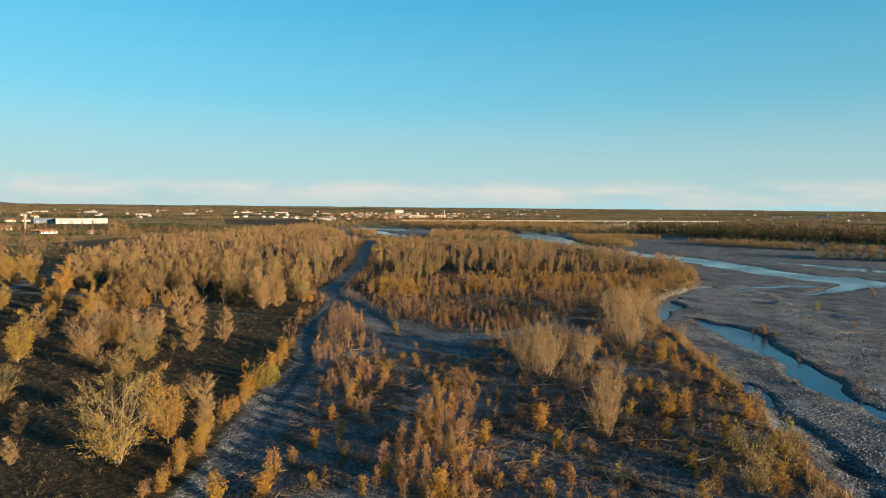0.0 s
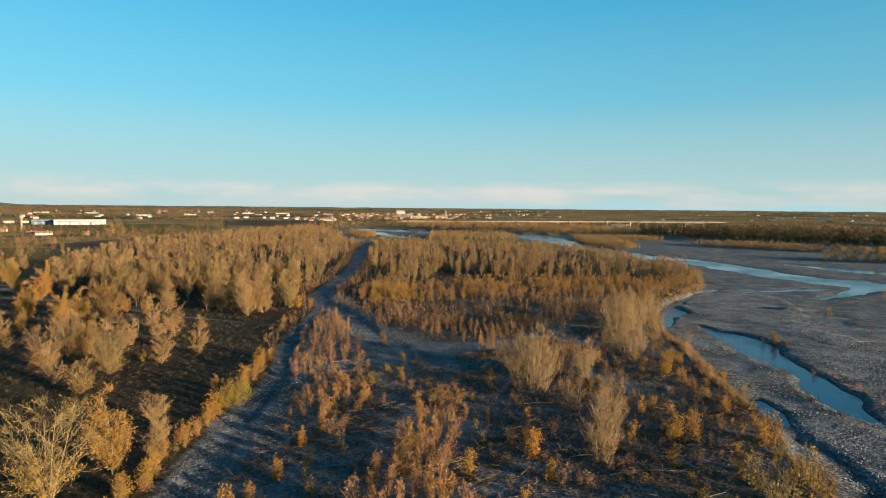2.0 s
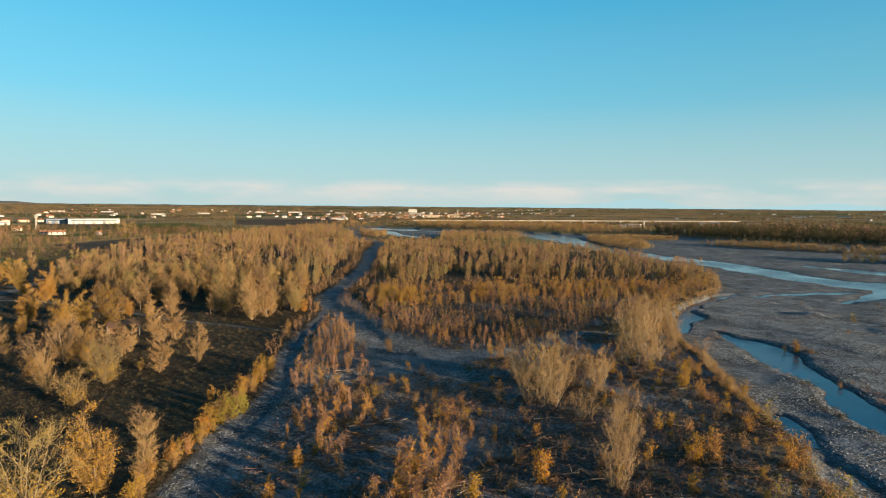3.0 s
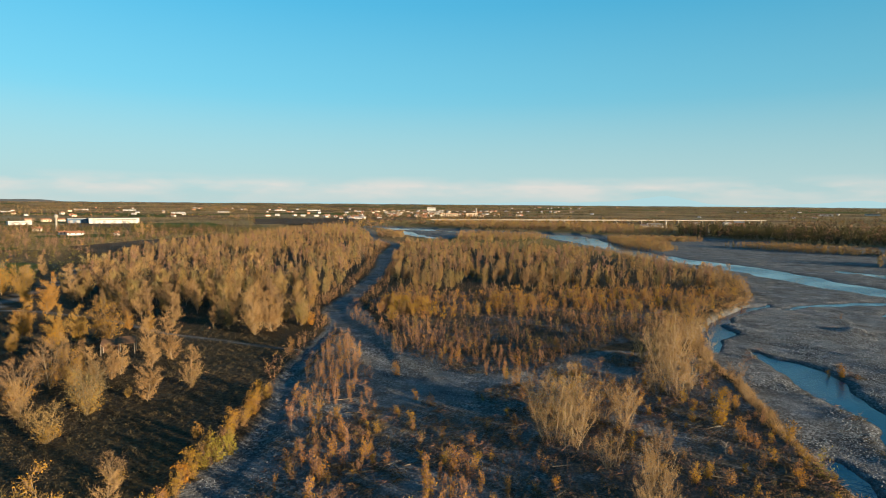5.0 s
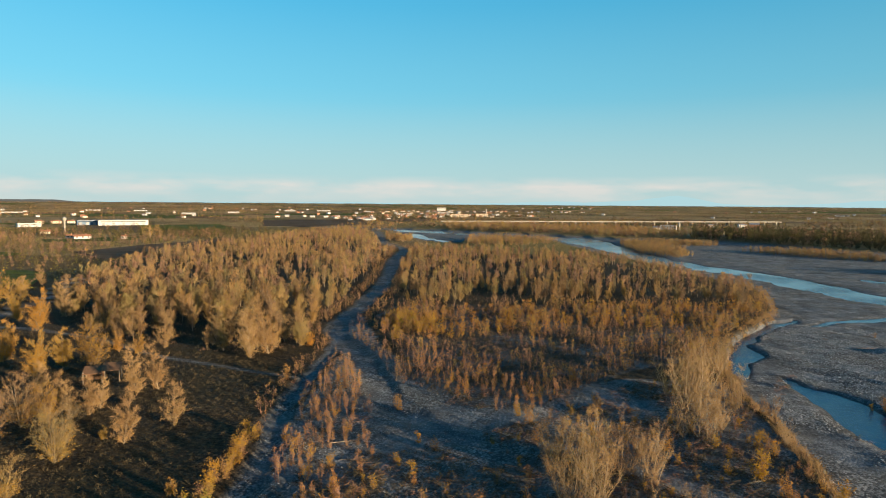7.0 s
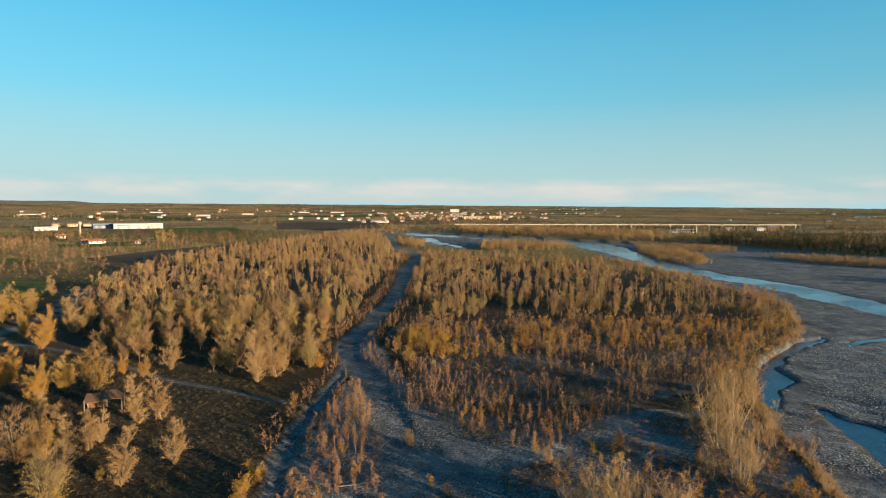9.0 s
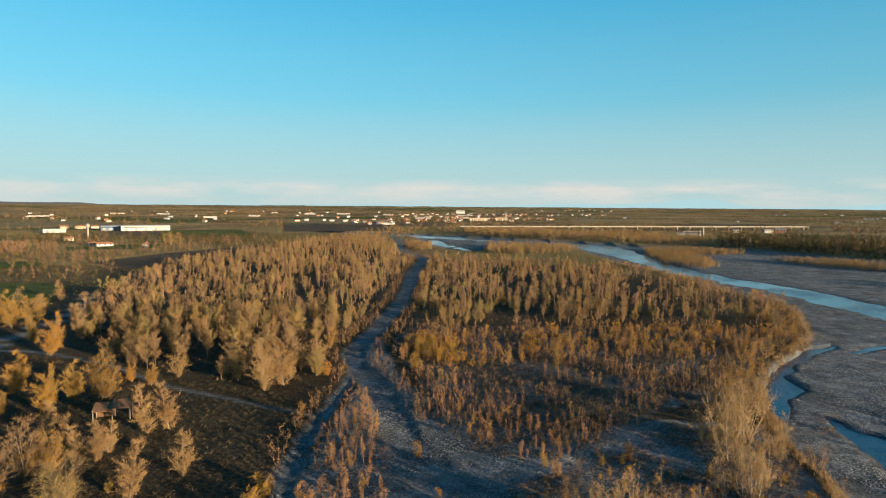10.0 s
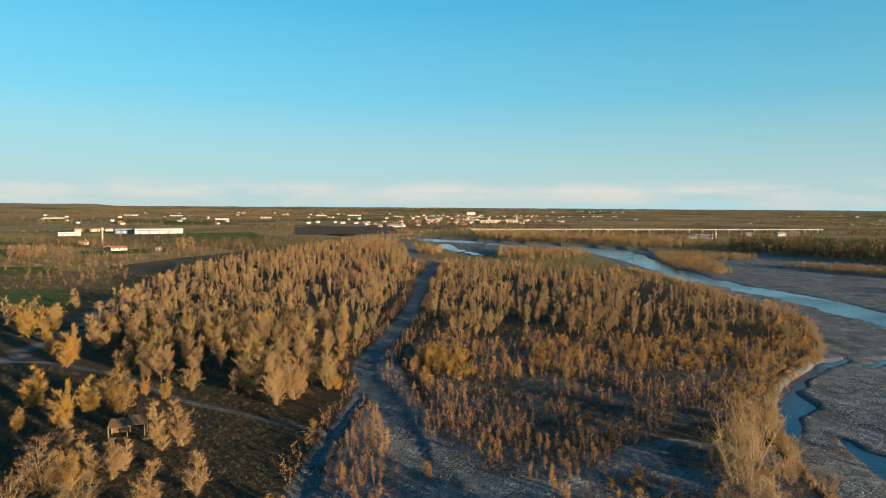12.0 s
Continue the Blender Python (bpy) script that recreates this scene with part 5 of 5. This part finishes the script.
belt(ORCHARD_ROWS, 5.2, 0.2, 0.42, 95, "west_hedges", "rows of low olive saplings on fallow land", scrub_trios, lambda x, y: (relief(x, y, 35, 28) > -0.45) & (np.abs((0.55 * x + 0.83 * y) % 14.0 - 7.0) < 4.2))
belt([(-300, 330), (-226, 330), (-232, 372), (-262, 420), (-330, 400), (-288, 368)], 11.0, 0.2, 0.5, 121, "fallow_bushes", "loose tan bushes on brown fallow land", scrub_trios)
belt([(-416, 742), (-331, 798), (-274, 669), (-345, 640)], 8.0, 0.24, 0.45, 123, "orchard", "dark green orchard rows before the factory", [(TU_, C_, C_)] * 5)
belt([(-440, 478), (-388, 468), (-372, 508), (-424, 532)], 8.5, 0.55, 0.85, 125, "brown_grove", "round brown grove beside the farm", [(TU_, TG_, O_), (TU_, TG_, R_), (TU_, T_, O_), (TU_, TG_, TU_), (TU_, TG_, O_)])
belt([(-480, 590), (-398, 582), (-386, 592), (-358, 590), (-352, 604), (-470, 640), (-520, 680)], 11.0, 0.3, 0.65, 127, "farmyard_trees", "brown garden trees behind the farmhouse", scrub_trios)
belt([(-350, 606), (-332, 606), (-328, 622), (-346, 622)], 6.0, 0.8, 1.1, 129, "yellow_grove", "tall yellow poplars beside a field", [(B_, T_, G_), (B_, T_, L_), (B_, T_, G_), (B_, T_, O_), (B_, T_, G_)])
belt([(-70, 1012), (547, 1187), (544, 1199), (-74, 1028)], 6.0, 0.4, 0.58, 133, "bridge_side_trees", "brown tree row in front of the viaduct", scrub_trios)
belt([(-760, 880), (-680, 870), (-600, 860), (-590, 880), (-720, 960)], 13.0, 0.3, 0.6, 131, "village_edge_trees", "olive trees at the edge of the village", scrub_trios)
belt([(-160, 236), (-180, 228), (-300, 240), (-340, 300), (-200, 250)], 8.0, 0.4, 0.85, 97, "lane_trees", "orange trees beside the farm lane", None, lambda x, y: relief(x, y, 30, 29) > -0.2)
blade = []
for i in range(3):
    r = np.random.default_rng(520 + i)
    none = (np.zeros((0, 3)), np.zeros((0, 3), int))
    blade.append((none, none, flakes(r.normal(0, 1.0, (4, 3)) * (1, 1, 0) + (0, 0, 0.45), np.full(4, 1.7), r)))
strip_rng = np.random.default_rng(15)
STRIPS = []  # open fields on the plain
for k in range(64):
    away, a = 1250 + 3000 * strip_rng.uniform() ** 1.2, radians(strip_rng.uniform(-42, 42))
    cx, cy, hw, hd, tw = away * math.sin(a), away * math.cos(a), strip_rng.uniform(60, 200), strip_rng.uniform(50, 150), strip_rng.normal(0.1, 0.25)
    STRIPS.append([(cx + u * math.cos(tw) - v * math.sin(tw), cy + u * math.sin(tw) + v * math.cos(tw)) for u, v in ((-hw, -hd), (hw, -hd), (hw, hd), (-hw, hd))])
OPEN_FIELDS = [GREEN_FIELD, SOUTH_FIELD, WEST_STRIP, FARM_GREEN, FACTORY_FIELD, BARE_FIELD, ROAD_GREEN, HILL_GREEN, STUBBLE_FIELD, EAST_FIELD, LANE_GREEN, HALL_GREEN, CROSS_GREEN, VILLAGE_PLOUGH, BARN_FIELD, *STRIPS]
grown = lambda x, y: ~np.logical_or.reduce([inside(x, y, q) for q in OPEN_FIELDS])
wedge = lambda x, y: (np.abs(x) < 0.9 * y + 60) & ~inside(x, y, BED) & ~inside(x, y, WEST_WOOD) & ~inside(x, y, ISLAND_WOOD) & grown(x, y)
near_plain = spread([(-800, 200), (-165, 215), (-195, 300), (-226, 420), (-230, 740), (-200, 800), (-800, 800)], 3.7, 104, wedge)
mass("fallow_growth", "dry olive-brown grass on the fallow fields", "growth", blade, [(TU_, TU_, TU_), (C_, C_, C_), (TU_, C_, L_)], near_plain, 0.2, 0.45, 103)
rng = np.random.default_rng(99)
far_places = []
for k in range(700):  # hedges and tree rows over the plain
    dist = 900 + 3800 * rng.uniform() ** 0.75
    a = radians(rng.uniform(-50, 50))
    cx, cy, turn, n = dist * math.sin(a), dist * math.cos(a), rng.normal(0.15, 0.35), int(rng.integers(5, 26))
    for j in range(n):
        s = (j - n / 2) * rng.uniform(7, 12)
        far_places.append((cx + s * math.cos(turn) + rng.normal(0, 6), cy + s * math.sin(turn) + rng.normal(0, 6)))
far_places = np.array(far_places)
far_places = far_places[~inside(far_places[:, 0], far_places[:, 1], BED) & grown(far_places[:, 0], far_places[:, 1]) & (far_places[:, 1] < 4750) & (far_places[:, 1] > 850)]
lumps = [plant(500 + i, 12.0, 3.6, bare=0.05, limbs=1, twigs=6, leaves=10, twig_len=3.6, twig_w=1.5, leaf=1.9, rise=1.1, light=True) for i in range(3)]
mass("plain_trees", "hedges and tree rows on the distant plain", "woodland", lumps, [(TU_, TG_, C_), (TU_, T_, O_), (TU_, TU_, TG_)], far_places, 0.3, 0.85, 100)
cover_rng = np.random.default_rng(141)
cover = []
for k in range(230):  # groves, broad across the view and shallow
    gy0, side = 780 + 3000 * cover_rng.uniform() ** 1.3, cover_rng.uniform(-0.85, 0.85)
    n, long, deep = int(cover_rng.integers(14, 46)), cover_rng.uniform(25, 120), cover_rng.uniform(8, 32)
    cover.append(np.stack([side * gy0 + cover_rng.normal(0, long, n), gy0 + cover_rng.normal(0, deep, n)], 1))
cover = np.concatenate(cover)
cx, cy = cover[:, 0], cover[:, 1]
cover = cover[wedge(cx, cy) & ((cx > -200) | (cy > 1100)) & (cy < 4600)]
mass("plain_groves", "brown and olive groves scattered over the plain", "woodland", lumps, [(TU_, T_, TG_), (TU_, TG_, C_), (TU_, T_, O_)], cover, 0.4, 0.85, 142)

# ---- hedges round the fields ----
hedge_rng = np.random.default_rng(171)
hedge_places = []
for quad in OPEN_FIELDS:
    for (ax, ay), (bx, by) in zip(quad, quad[1:] + quad[:1]):
        far_off = math.hypot(ax, ay)
        if hedge_rng.uniform() < 0.3 or far_off > 3200:
            continue
        n = int(math.hypot(bx - ax, by - ay) / (5.0 + far_off / 300.0))
        for j in range(n):
            u = (j + hedge_rng.uniform(-0.4, 0.4)) / n
            if hedge_rng.uniform() < 0.75:
                hedge_places.append((ax + u * (bx - ax) + hedge_rng.normal(0, 1.5), ay + u * (by - ay) + hedge_rng.normal(0, 1.5)))
hedge_places = np.array(hedge_places)
hx, hy = hedge_places[:, 0], hedge_places[:, 1]
hedge_places = hedge_places[~inside(hx, hy, BED) & ~inside(hx, hy, WEST_WOOD) & (np.abs(hx) < 0.9 * hy + 60)]
mass("field_hedges", "olive and brown hedges along the field edges", "hedge", lumps, [(TU_, TG_, C_), (TU_, TU_, C_), (TU_, TG_, O_)], hedge_places, 0.14, 0.42, 172)

# ---- fields ----
def field(name, label, poly, material, z=0.06):
    z += 0.006 * len([o for o in scene.objects if o.name.startswith("field_")])  # each a little over the one before
    v = [(x, y, z + float(plain_rise(math.hypot(x, y)))) for x, y in poly]
    return tagged(new(name, mesh_of(name, v, [list(range(len(v)))], [material])), label, "field", kind="structure")


def crop(name, a, b, blades, turn):
    """A field's cover: broad patches, and lighter and darker strips along its rows."""
    m = Nodes(name, 0.9, 0.15)
    m.blades(blades)
    lie = m.node("ShaderNodeMapping")
    lie.inputs["Rotation"].default_value, lie.inputs["Scale"].default_value = (0, 0, radians(turn)), (0.004, 0.11, 1)
    m.link(m.co, lie.inputs["Vector"])
    rows = m.ramp(m.noise(1.0, 5.0, 0.7, lie.outputs[0]), (0.3, (0.55, 0.55, 0.5)), (0.7, (1.25, 1.25, 1.2)))
    base = m.mix(m.ramp(m.noise(0.02, 5.0, 0.65), (0.35, (0, 0, 0)), (0.65, (1, 1, 1))), a, b)
    return m.done(m.mix(1.0, base, rows, "MULTIPLY"))


GREEN = crop("young_crop", (0.0656, 0.0943, 0.0123), (0.115, 0.131, 0.0205), 11.0, 20)
PLOUGH = crop("ploughed_earth", (0.131, 0.0861, 0.0492), (0.197, 0.131, 0.0754), 8.0, -30)
STUBBLE = crop("pale_stubble", (0.262, 0.193, 0.0984), (0.344, 0.254, 0.131), 11.0, 10)
FALLOW = crop("dark_fallow", (0.0738, 0.0508, 0.0353), (0.123, 0.082, 0.0533), 9.0, 60)
field("field_1", "bright green crop field beyond the wood", SOUTH_FIELD, GREEN, 0.5)
field("field_2", "green crop field before the village", GREEN_FIELD, GREEN)
field("field_3", "green meadow strip beside the farm", FARM_GREEN, GREEN)
field("field_4", "pale stubble field on the plain", STUBBLE_FIELD, STUBBLE)
field("field_6", "tan ploughed field before the factory", FACTORY_FIELD, PLOUGH)
field("field_7", "green field behind the river wood", EAST_FIELD, GREEN)
field("field_8", "pale grassy field on the plain", [(440, 1010), (700, 1060), (760, 1200), (470, 1100)], STUBBLE)
field("field_9", "green field on the distant plain", [(-1400, 1500), (-1100, 1450), (-900, 1640), (-1250, 1750)], GREEN)
field("field_10", "brown ploughed field on the distant plain", [(-760, 1330), (-560, 1280), (-520, 1500), (-800, 1560)], PLOUGH)
field("field_5", "dark bare field along the wood", BARE_FIELD, FALLOW, 0.3)
field("field_50", "green strip between olive hedges", WEST_STRIP, GREEN, 0.35)
field("field_51", "green meadow beside the farm road", ROAD_GREEN, GREEN)
field("field_52", "green meadow behind the white farm", HILL_GREEN, GREEN)

field("field_53", "green strip beside the farm lane", LANE_GREEN, GREEN, 0.3)
field("field_54", "green crop field beside the factory", HALL_GREEN, GREEN)
field("field_55", "green field among hedges on the plain", CROSS_GREEN, GREEN)
field("field_56", "dark ploughed field before the village", VILLAGE_PLOUGH, FALLOW)
field("field_57", "pale grey stubble field behind the barns", BARN_FIELD, STUBBLE)
for k, quad in enumerate(STRIPS):
    mat, what = ((STUBBLE, "pale stubble field on the distant plain"), (PLOUGH, "ploughed brown field on the distant plain"), (GREEN, "green field on the distant plain"), (STUBBLE, "straw-coloured field on the distant plain"))[k % 4]
    field("field_%d" % (60 + k), what, quad, mat, 0.3)

# ---- buildings ----
WHITE = plain("white_render", (0.384, 0.368, 0.344), (0.48, 0.456, 0.424), 0.15)
CREAM = plain("cream_render", (0.496, 0.4, 0.288), (0.576, 0.48, 0.36), 0.15)
BRICKY = plain("brick_wall", (0.306, 0.145, 0.085), (0.391, 0.204, 0.128), 0.3)
TILE = plain("terracotta_tiles", (0.255, 0.111, 0.0638), (0.357, 0.17, 0.102), 0.4)
SLATE = plain("grey_roofing", (0.20, 0.20, 0.21), (0.30, 0.30, 0.31), 0.2)
BLUE = plain("blue_cladding", (0.07, 0.12, 0.19), (0.11, 0.17, 0.25), 0.1)
CONCRETE = plain("pale_concrete", (0.234, 0.211, 0.18), (0.306, 0.279, 0.234), 0.2)
DARK_GLASS = plain("dark_window", (0.02, 0.025, 0.03), (0.05, 0.055, 0.06), 1.0, 0.15, 0.5)
SAND = plain("sand_heap", (0.36, 0.28, 0.18), (0.46, 0.36, 0.24), 0.5)
PLANK = plain("weathered_boards", (0.12, 0.065, 0.035), (0.20, 0.11, 0.06), 3.0)


def facing(x, y, turn=0.0):
    """A pose on the plain with its front towards the river meadow."""
    return pose(x, y, float(plain_rise(math.hypot(x, y))), 0, 0, math.degrees(math.atan2(-x, y)) + turn)


def opening(parent, x, z, w, h, y):
    win = part("window", box(bmesh.new(), x - w / 2, x + w / 2, y - 0.08, y + 0.04, z, z + h), DARK_GLASS, parent)
    return win


def house(x, y, wide, deep, tall, wall, roof_mat, label, turn=0.0, windows=True, stack=True):
    ob = thing("house", facing(x, y, turn), label, "house", "houses on the plain")
    w, d = wide / 2, deep / 2
    body = part("wall", box(bmesh.new(), -w, w, -d, d, -0.3, tall), wall, ob)
    bm, rise, over = bmesh.new(), 0.22 * deep, 0.4
    ends = []
    for sx in (-w - over, w + over):
        ends.append([bm.verts.new((sx, -d - over, tall - 0.15)), bm.verts.new((sx, d + over, tall - 0.15)), bm.verts.new((sx, 0, tall + rise))])
    a, b = ends
    for q in ((a[0], b[0], b[2], a[2]), (b[1], a[1], a[2], b[2]), (a[0], a[2], a[1]), (b[0], b[1], b[2]), (a[1], b[1], b[0], a[0])):
        bm.faces.new(q)
    top = part("roof", bm, roof_mat, ob)
    if stack:
        part("chimney", box(bmesh.new(), w * 0.4, w * 0.4 + 0.8, -0.4, 0.4, tall, tall + rise + 0.9), BRICKY, top)
    if windows:
        n = max(2, int(wide / 4))
        for i in range(n):
            for fz in ((1.0,) if tall < 5 else (1.0, 3.9)):
                opening(body, -w + wide * (i + 0.5) / n, fz, 1.2, 1.5, -d)
    return ob


def shed(x, y, wide, deep, tall, wall, roof_mat, label, turn=0.0, doors=3):
    """A flat-roofed hall with gates."""
    ob = thing("industrial_hall", facing(x, y, turn), label, "factory", "halls on the plain")
    w, d = wide / 2, deep / 2
    body = part("wall", box(bmesh.new(), -w, w, -d, d, -0.3, tall), wall, ob)
    part("roof", box(bmesh.new(), -w - 0.3, w + 0.3, -d - 0.3, d + 0.3, tall, tall + 0.6), roof_mat, ob)
    for i in range(doors):
        cx = -w + wide * (i + 0.5) / doors
        part("gate", box(bmesh.new(), cx - 2, cx + 2, -d - 0.1, -d + 0.05, 0, 4.2), SLATE, body)
    part("window_band", box(bmesh.new(), -w * 0.9, w * 0.9, -d - 0.06, -d + 0.03, tall * 0.7, tall * 0.7 + 1.0), DARK_GLASS, body)
    return ob


shed(-551, 907, 66, 40, 7.0, WHITE, WHITE, "long white factory hall with grey gates", 4, 5)
shed(-600, 895, 26, 30, 6.5, BLUE, SLATE, "blue-clad factory hall beside the white one", 4, 3)
shed(-621, 806, 27, 10, 4.5, WHITE, WHITE, "long low white farm building", 12, 3)
shed(266, 953, 22, 14, 5.5, WHITE, WHITE, "white open-fronted farm hall by the river", -6, 4)
house(-381, 572, 14, 7, 2.4, WHITE, TILE, "white farmhouse with terracotta roof among trees", 10)
house(-398, 578, 6, 5, 2.4, WHITE, TILE, "small white cottage with terracotta roof", 10)
house(-345, 580, 5, 5, 2.4, WHITE, TILE, "small white shed with a low roof", 10)
house(-470, 640, 9, 7, 3.0, CREAM, TILE, "cream farmhouse below the water tower", 0)
for hx, hy, hw in ((-700, 925, 12), (-680, 936, 14), (-658, 940, 11), (-640, 950, 13)):
    house(hx, hy, hw, 8, 3.6, CREAM, TILE, "cream village house with terracotta roof", 14)
house(250, 955, 10, 8, 3.0, CREAM, SLATE, "low cream shed beside the farm hall", 0)
house(372, 1080, 9, 8, 3.6, CREAM, SLATE, "small cream barn with grey roof", 0)
house(419, 1073, 13, 9, 4.5, WHITE, SLATE, "white barn with a grey roof", 20)
house(441, 1078, 15, 10, 5.5, BRICKY, SLATE, "brick barn with a grey roof", 0)
rng = np.random.default_rng(7)
looks = [(WHITE, TILE, "white house with terracotta roof in the village"), (CREAM, TILE, "cream house with terracotta roof in the village"), (BRICKY, TILE, "brick house with terracotta roof in the village"), (WHITE, SLATE, "white house with grey roof in the village")]
for cx, cy, rx, ry, n in ((-275, 1390, 60, 40, 14), (-255, 1285, 26, 22, 9), (-130, 1640, 150, 110, 34), (20, 1900, 110, 130, 26), (-160, 1950, 120, 130, 16), (-270, 2550, 240, 170, 26), (60, 2650, 200, 200, 20), (420, 3800, 420, 250, 14), (-1100, 2700, 420, 350, 18), (1500, 3000, 500, 500, 14), (-480, 1500, 120, 90, 8), (-900, 1350, 260, 160, 8), (-420, 2100, 240, 160, 14), (350, 2780, 120, 120, 6), (900, 1900, 300, 200, 8), (-1300, 1900, 350, 200, 8)):
    for i in range(n):
        wall, roof_mat, label = looks[int(rng.integers(0, 4))]
        house(cx + rng.normal(0, rx * 0.6), cy + rng.normal(0, ry * 0.6), rng.uniform(6, 11), rng.uniform(6, 8), rng.uniform(3, 5), wall, roof_mat, label, rng.uniform(-40, 40), windows=cy < 1500, stack=cy < 2000)
for i in range(10):
    a = radians(-38 + 34 * i / 9 + rng.normal(0, 1))
    dist = rng.uniform(1900, 2700)
    shed(dist * math.sin(a), dist * math.cos(a), rng.uniform(20, 60), 20, rng.uniform(3, 5), WHITE, WHITE, "distant long white warehouse on the plain", rng.uniform(-12, 12), 3)
for x, y, w, h in ((-80, 1660, 46, 8), (-20, 1700, 30, 9), (-230, 2900, 40, 14), (1250, 2300, 40, 6), (1500, 2450, 50, 6)):
    shed(x, y, w, 18, h, CREAM if y < 2000 else WHITE, TILE if y < 2000 else WHITE, "long pale apartment block in the town", 0, 2)


def tower(name, x, y, tall, radius, head, label):
    ob = thing(name, facing(x, y), label, "tower")
    bm = bmesh.new()
    bmesh.ops.create_cone(bm, cap_ends=True, segments=16, radius1=radius, radius2=radius * 0.9, depth=tall, matrix=Matrix.Translation((0, 0, tall / 2 - 0.3)))
    shaft = part("shaft", bm, CONCRETE, ob)
    if head:
        bm = bmesh.new()
        bmesh.ops.create_cone(bm, cap_ends=True, segments=16, radius1=radius * 1.2, radius2=head, depth=1.5, matrix=Matrix.Translation((0, 0, tall)))
        bmesh.ops.create_cone(bm, cap_ends=True, segments=16, radius1=head, radius2=head, depth=2.4, matrix=Matrix.Translation((0, 0, tall + 1.9)))
        part("tank", bm, CONCRETE, ob)
    bm = bmesh.new()
    bmesh.ops.create_cone(bm, cap_ends=True, segments=16, radius1=(head or radius) * 1.02, radius2=0.2, depth=1.4, matrix=Matrix.Translation((0, 0, tall + (3.7 if head else 0.3))))
    part("cap", bm, SLATE, ob)
    return ob


tower("water_tower", -484, 689, 13.0, 1.1, 2.2, "slender pale concrete water tower")
tower("silo", 283, 958, 9.5, 1.7, 0, "tall pale cylindrical farm silo")
tower("silo", -85, 1690, 15.0, 6.0, 0, "broad white silo in the town")
tower("church_tower", -10, 1800, 22.0, 2.2, 0, "slim church tower in the town")

belt([(-340, 1330), (-220, 1330), (60, 1600), (140, 1860), (-60, 1960), (-300, 1640)], 17.0, 0.3, 0.75, 111, "village_trees", "garden trees among the village houses", dark_trios)

# ---- viaduct ----
viaduct = thing("viaduct", pose(-70, 1046, 0, 0, 0, math.degrees(math.atan2(1135 - 1046, 246 + 70))), "long pale concrete viaduct crossing the river plain", "bridge")
part("deck", box(bmesh.new(), -10, 640, -5, 5, 5.6, 6.5, 0.1), CONCRETE, viaduct)
for side in (-5.0, 5.0):
    part("parapet", box(bmesh.new(), -10, 640, side - 0.15, side + 0.15, 6.5, 7.2), CONCRETE, viaduct)
for i in range(26):
    part("pier", box(bmesh.new(), 4 + 25 * i - 0.9, 4 + 25 * i + 0.9, -4, 4, -2.0, 5.6), CONCRETE, viaduct)

# ---- gravel works heap ----
bm = bmesh.new()
bmesh.ops.create_cone(bm, cap_ends=False, segments=28, radius1=12, radius2=1.0, depth=6.0, matrix=Matrix.Translation((0, 0, 2.9)))
bmesh.ops.subdivide_edges(bm, edges=bm.edges, cuts=2, use_grid_fill=True)
for v in bm.verts:
    v.co += Vector((v.co.x, v.co.y, 0)) * 0.18 * noise.noise(v.co * 0.25) + Vector((0, 0, 0.5 * noise.noise(v.co * 0.4) if v.co.z > 0.5 else 0))
me = bpy.data.meshes.new("sand_heap")
bm.to_mesh(me)
bm.free()
me.materials.append(SAND)
heap = tagged(new("sand_heap", me), "pale heap of quarried sand on the far bank", "heap")
heap.matrix_basis = pose(285, 800, -0.2)

# ---- hide on the meadow ----
hx, hy = -71.5, 136.5
hz = float(height(np.array([hx]), np.array([hy]))[0])
hide = thing("wooden_hide", pose(hx, hy, hz, 0, 0, 24), "small reddish-brown wooden hut with two lean-to roofs on the meadow", "hut")
for sx, z0 in ((-1.7, 2.3), (1.5, 2.7)):
    bm = box(bmesh.new(), sx - 1.7, sx + 1.7, -1.7, 1.7, z0, z0 + 0.12)
    bmesh.ops.rotate(bm, cent=(sx, 0, z0), matrix=Matrix.Rotation(radians(14), 3, "X"), verts=bm.verts)
    part("roof", bm, PLANK, hide)
for sx in (-3.2, 0.0, 3.0):
    for sy in (-1.4, 1.4):
        part("post", box(bmesh.new(), sx - 0.09, sx + 0.09, sy - 0.09, sy + 0.09, -0.3, 2.45 + 0.12 * sy), DRIFT, hide)
for k in range(8):
    part("plank", box(bmesh.new(), -3.1, -0.1, 1.3, 1.36, 0.1 + 0.27 * k, 0.34 + 0.27 * k), PLANK, hide)
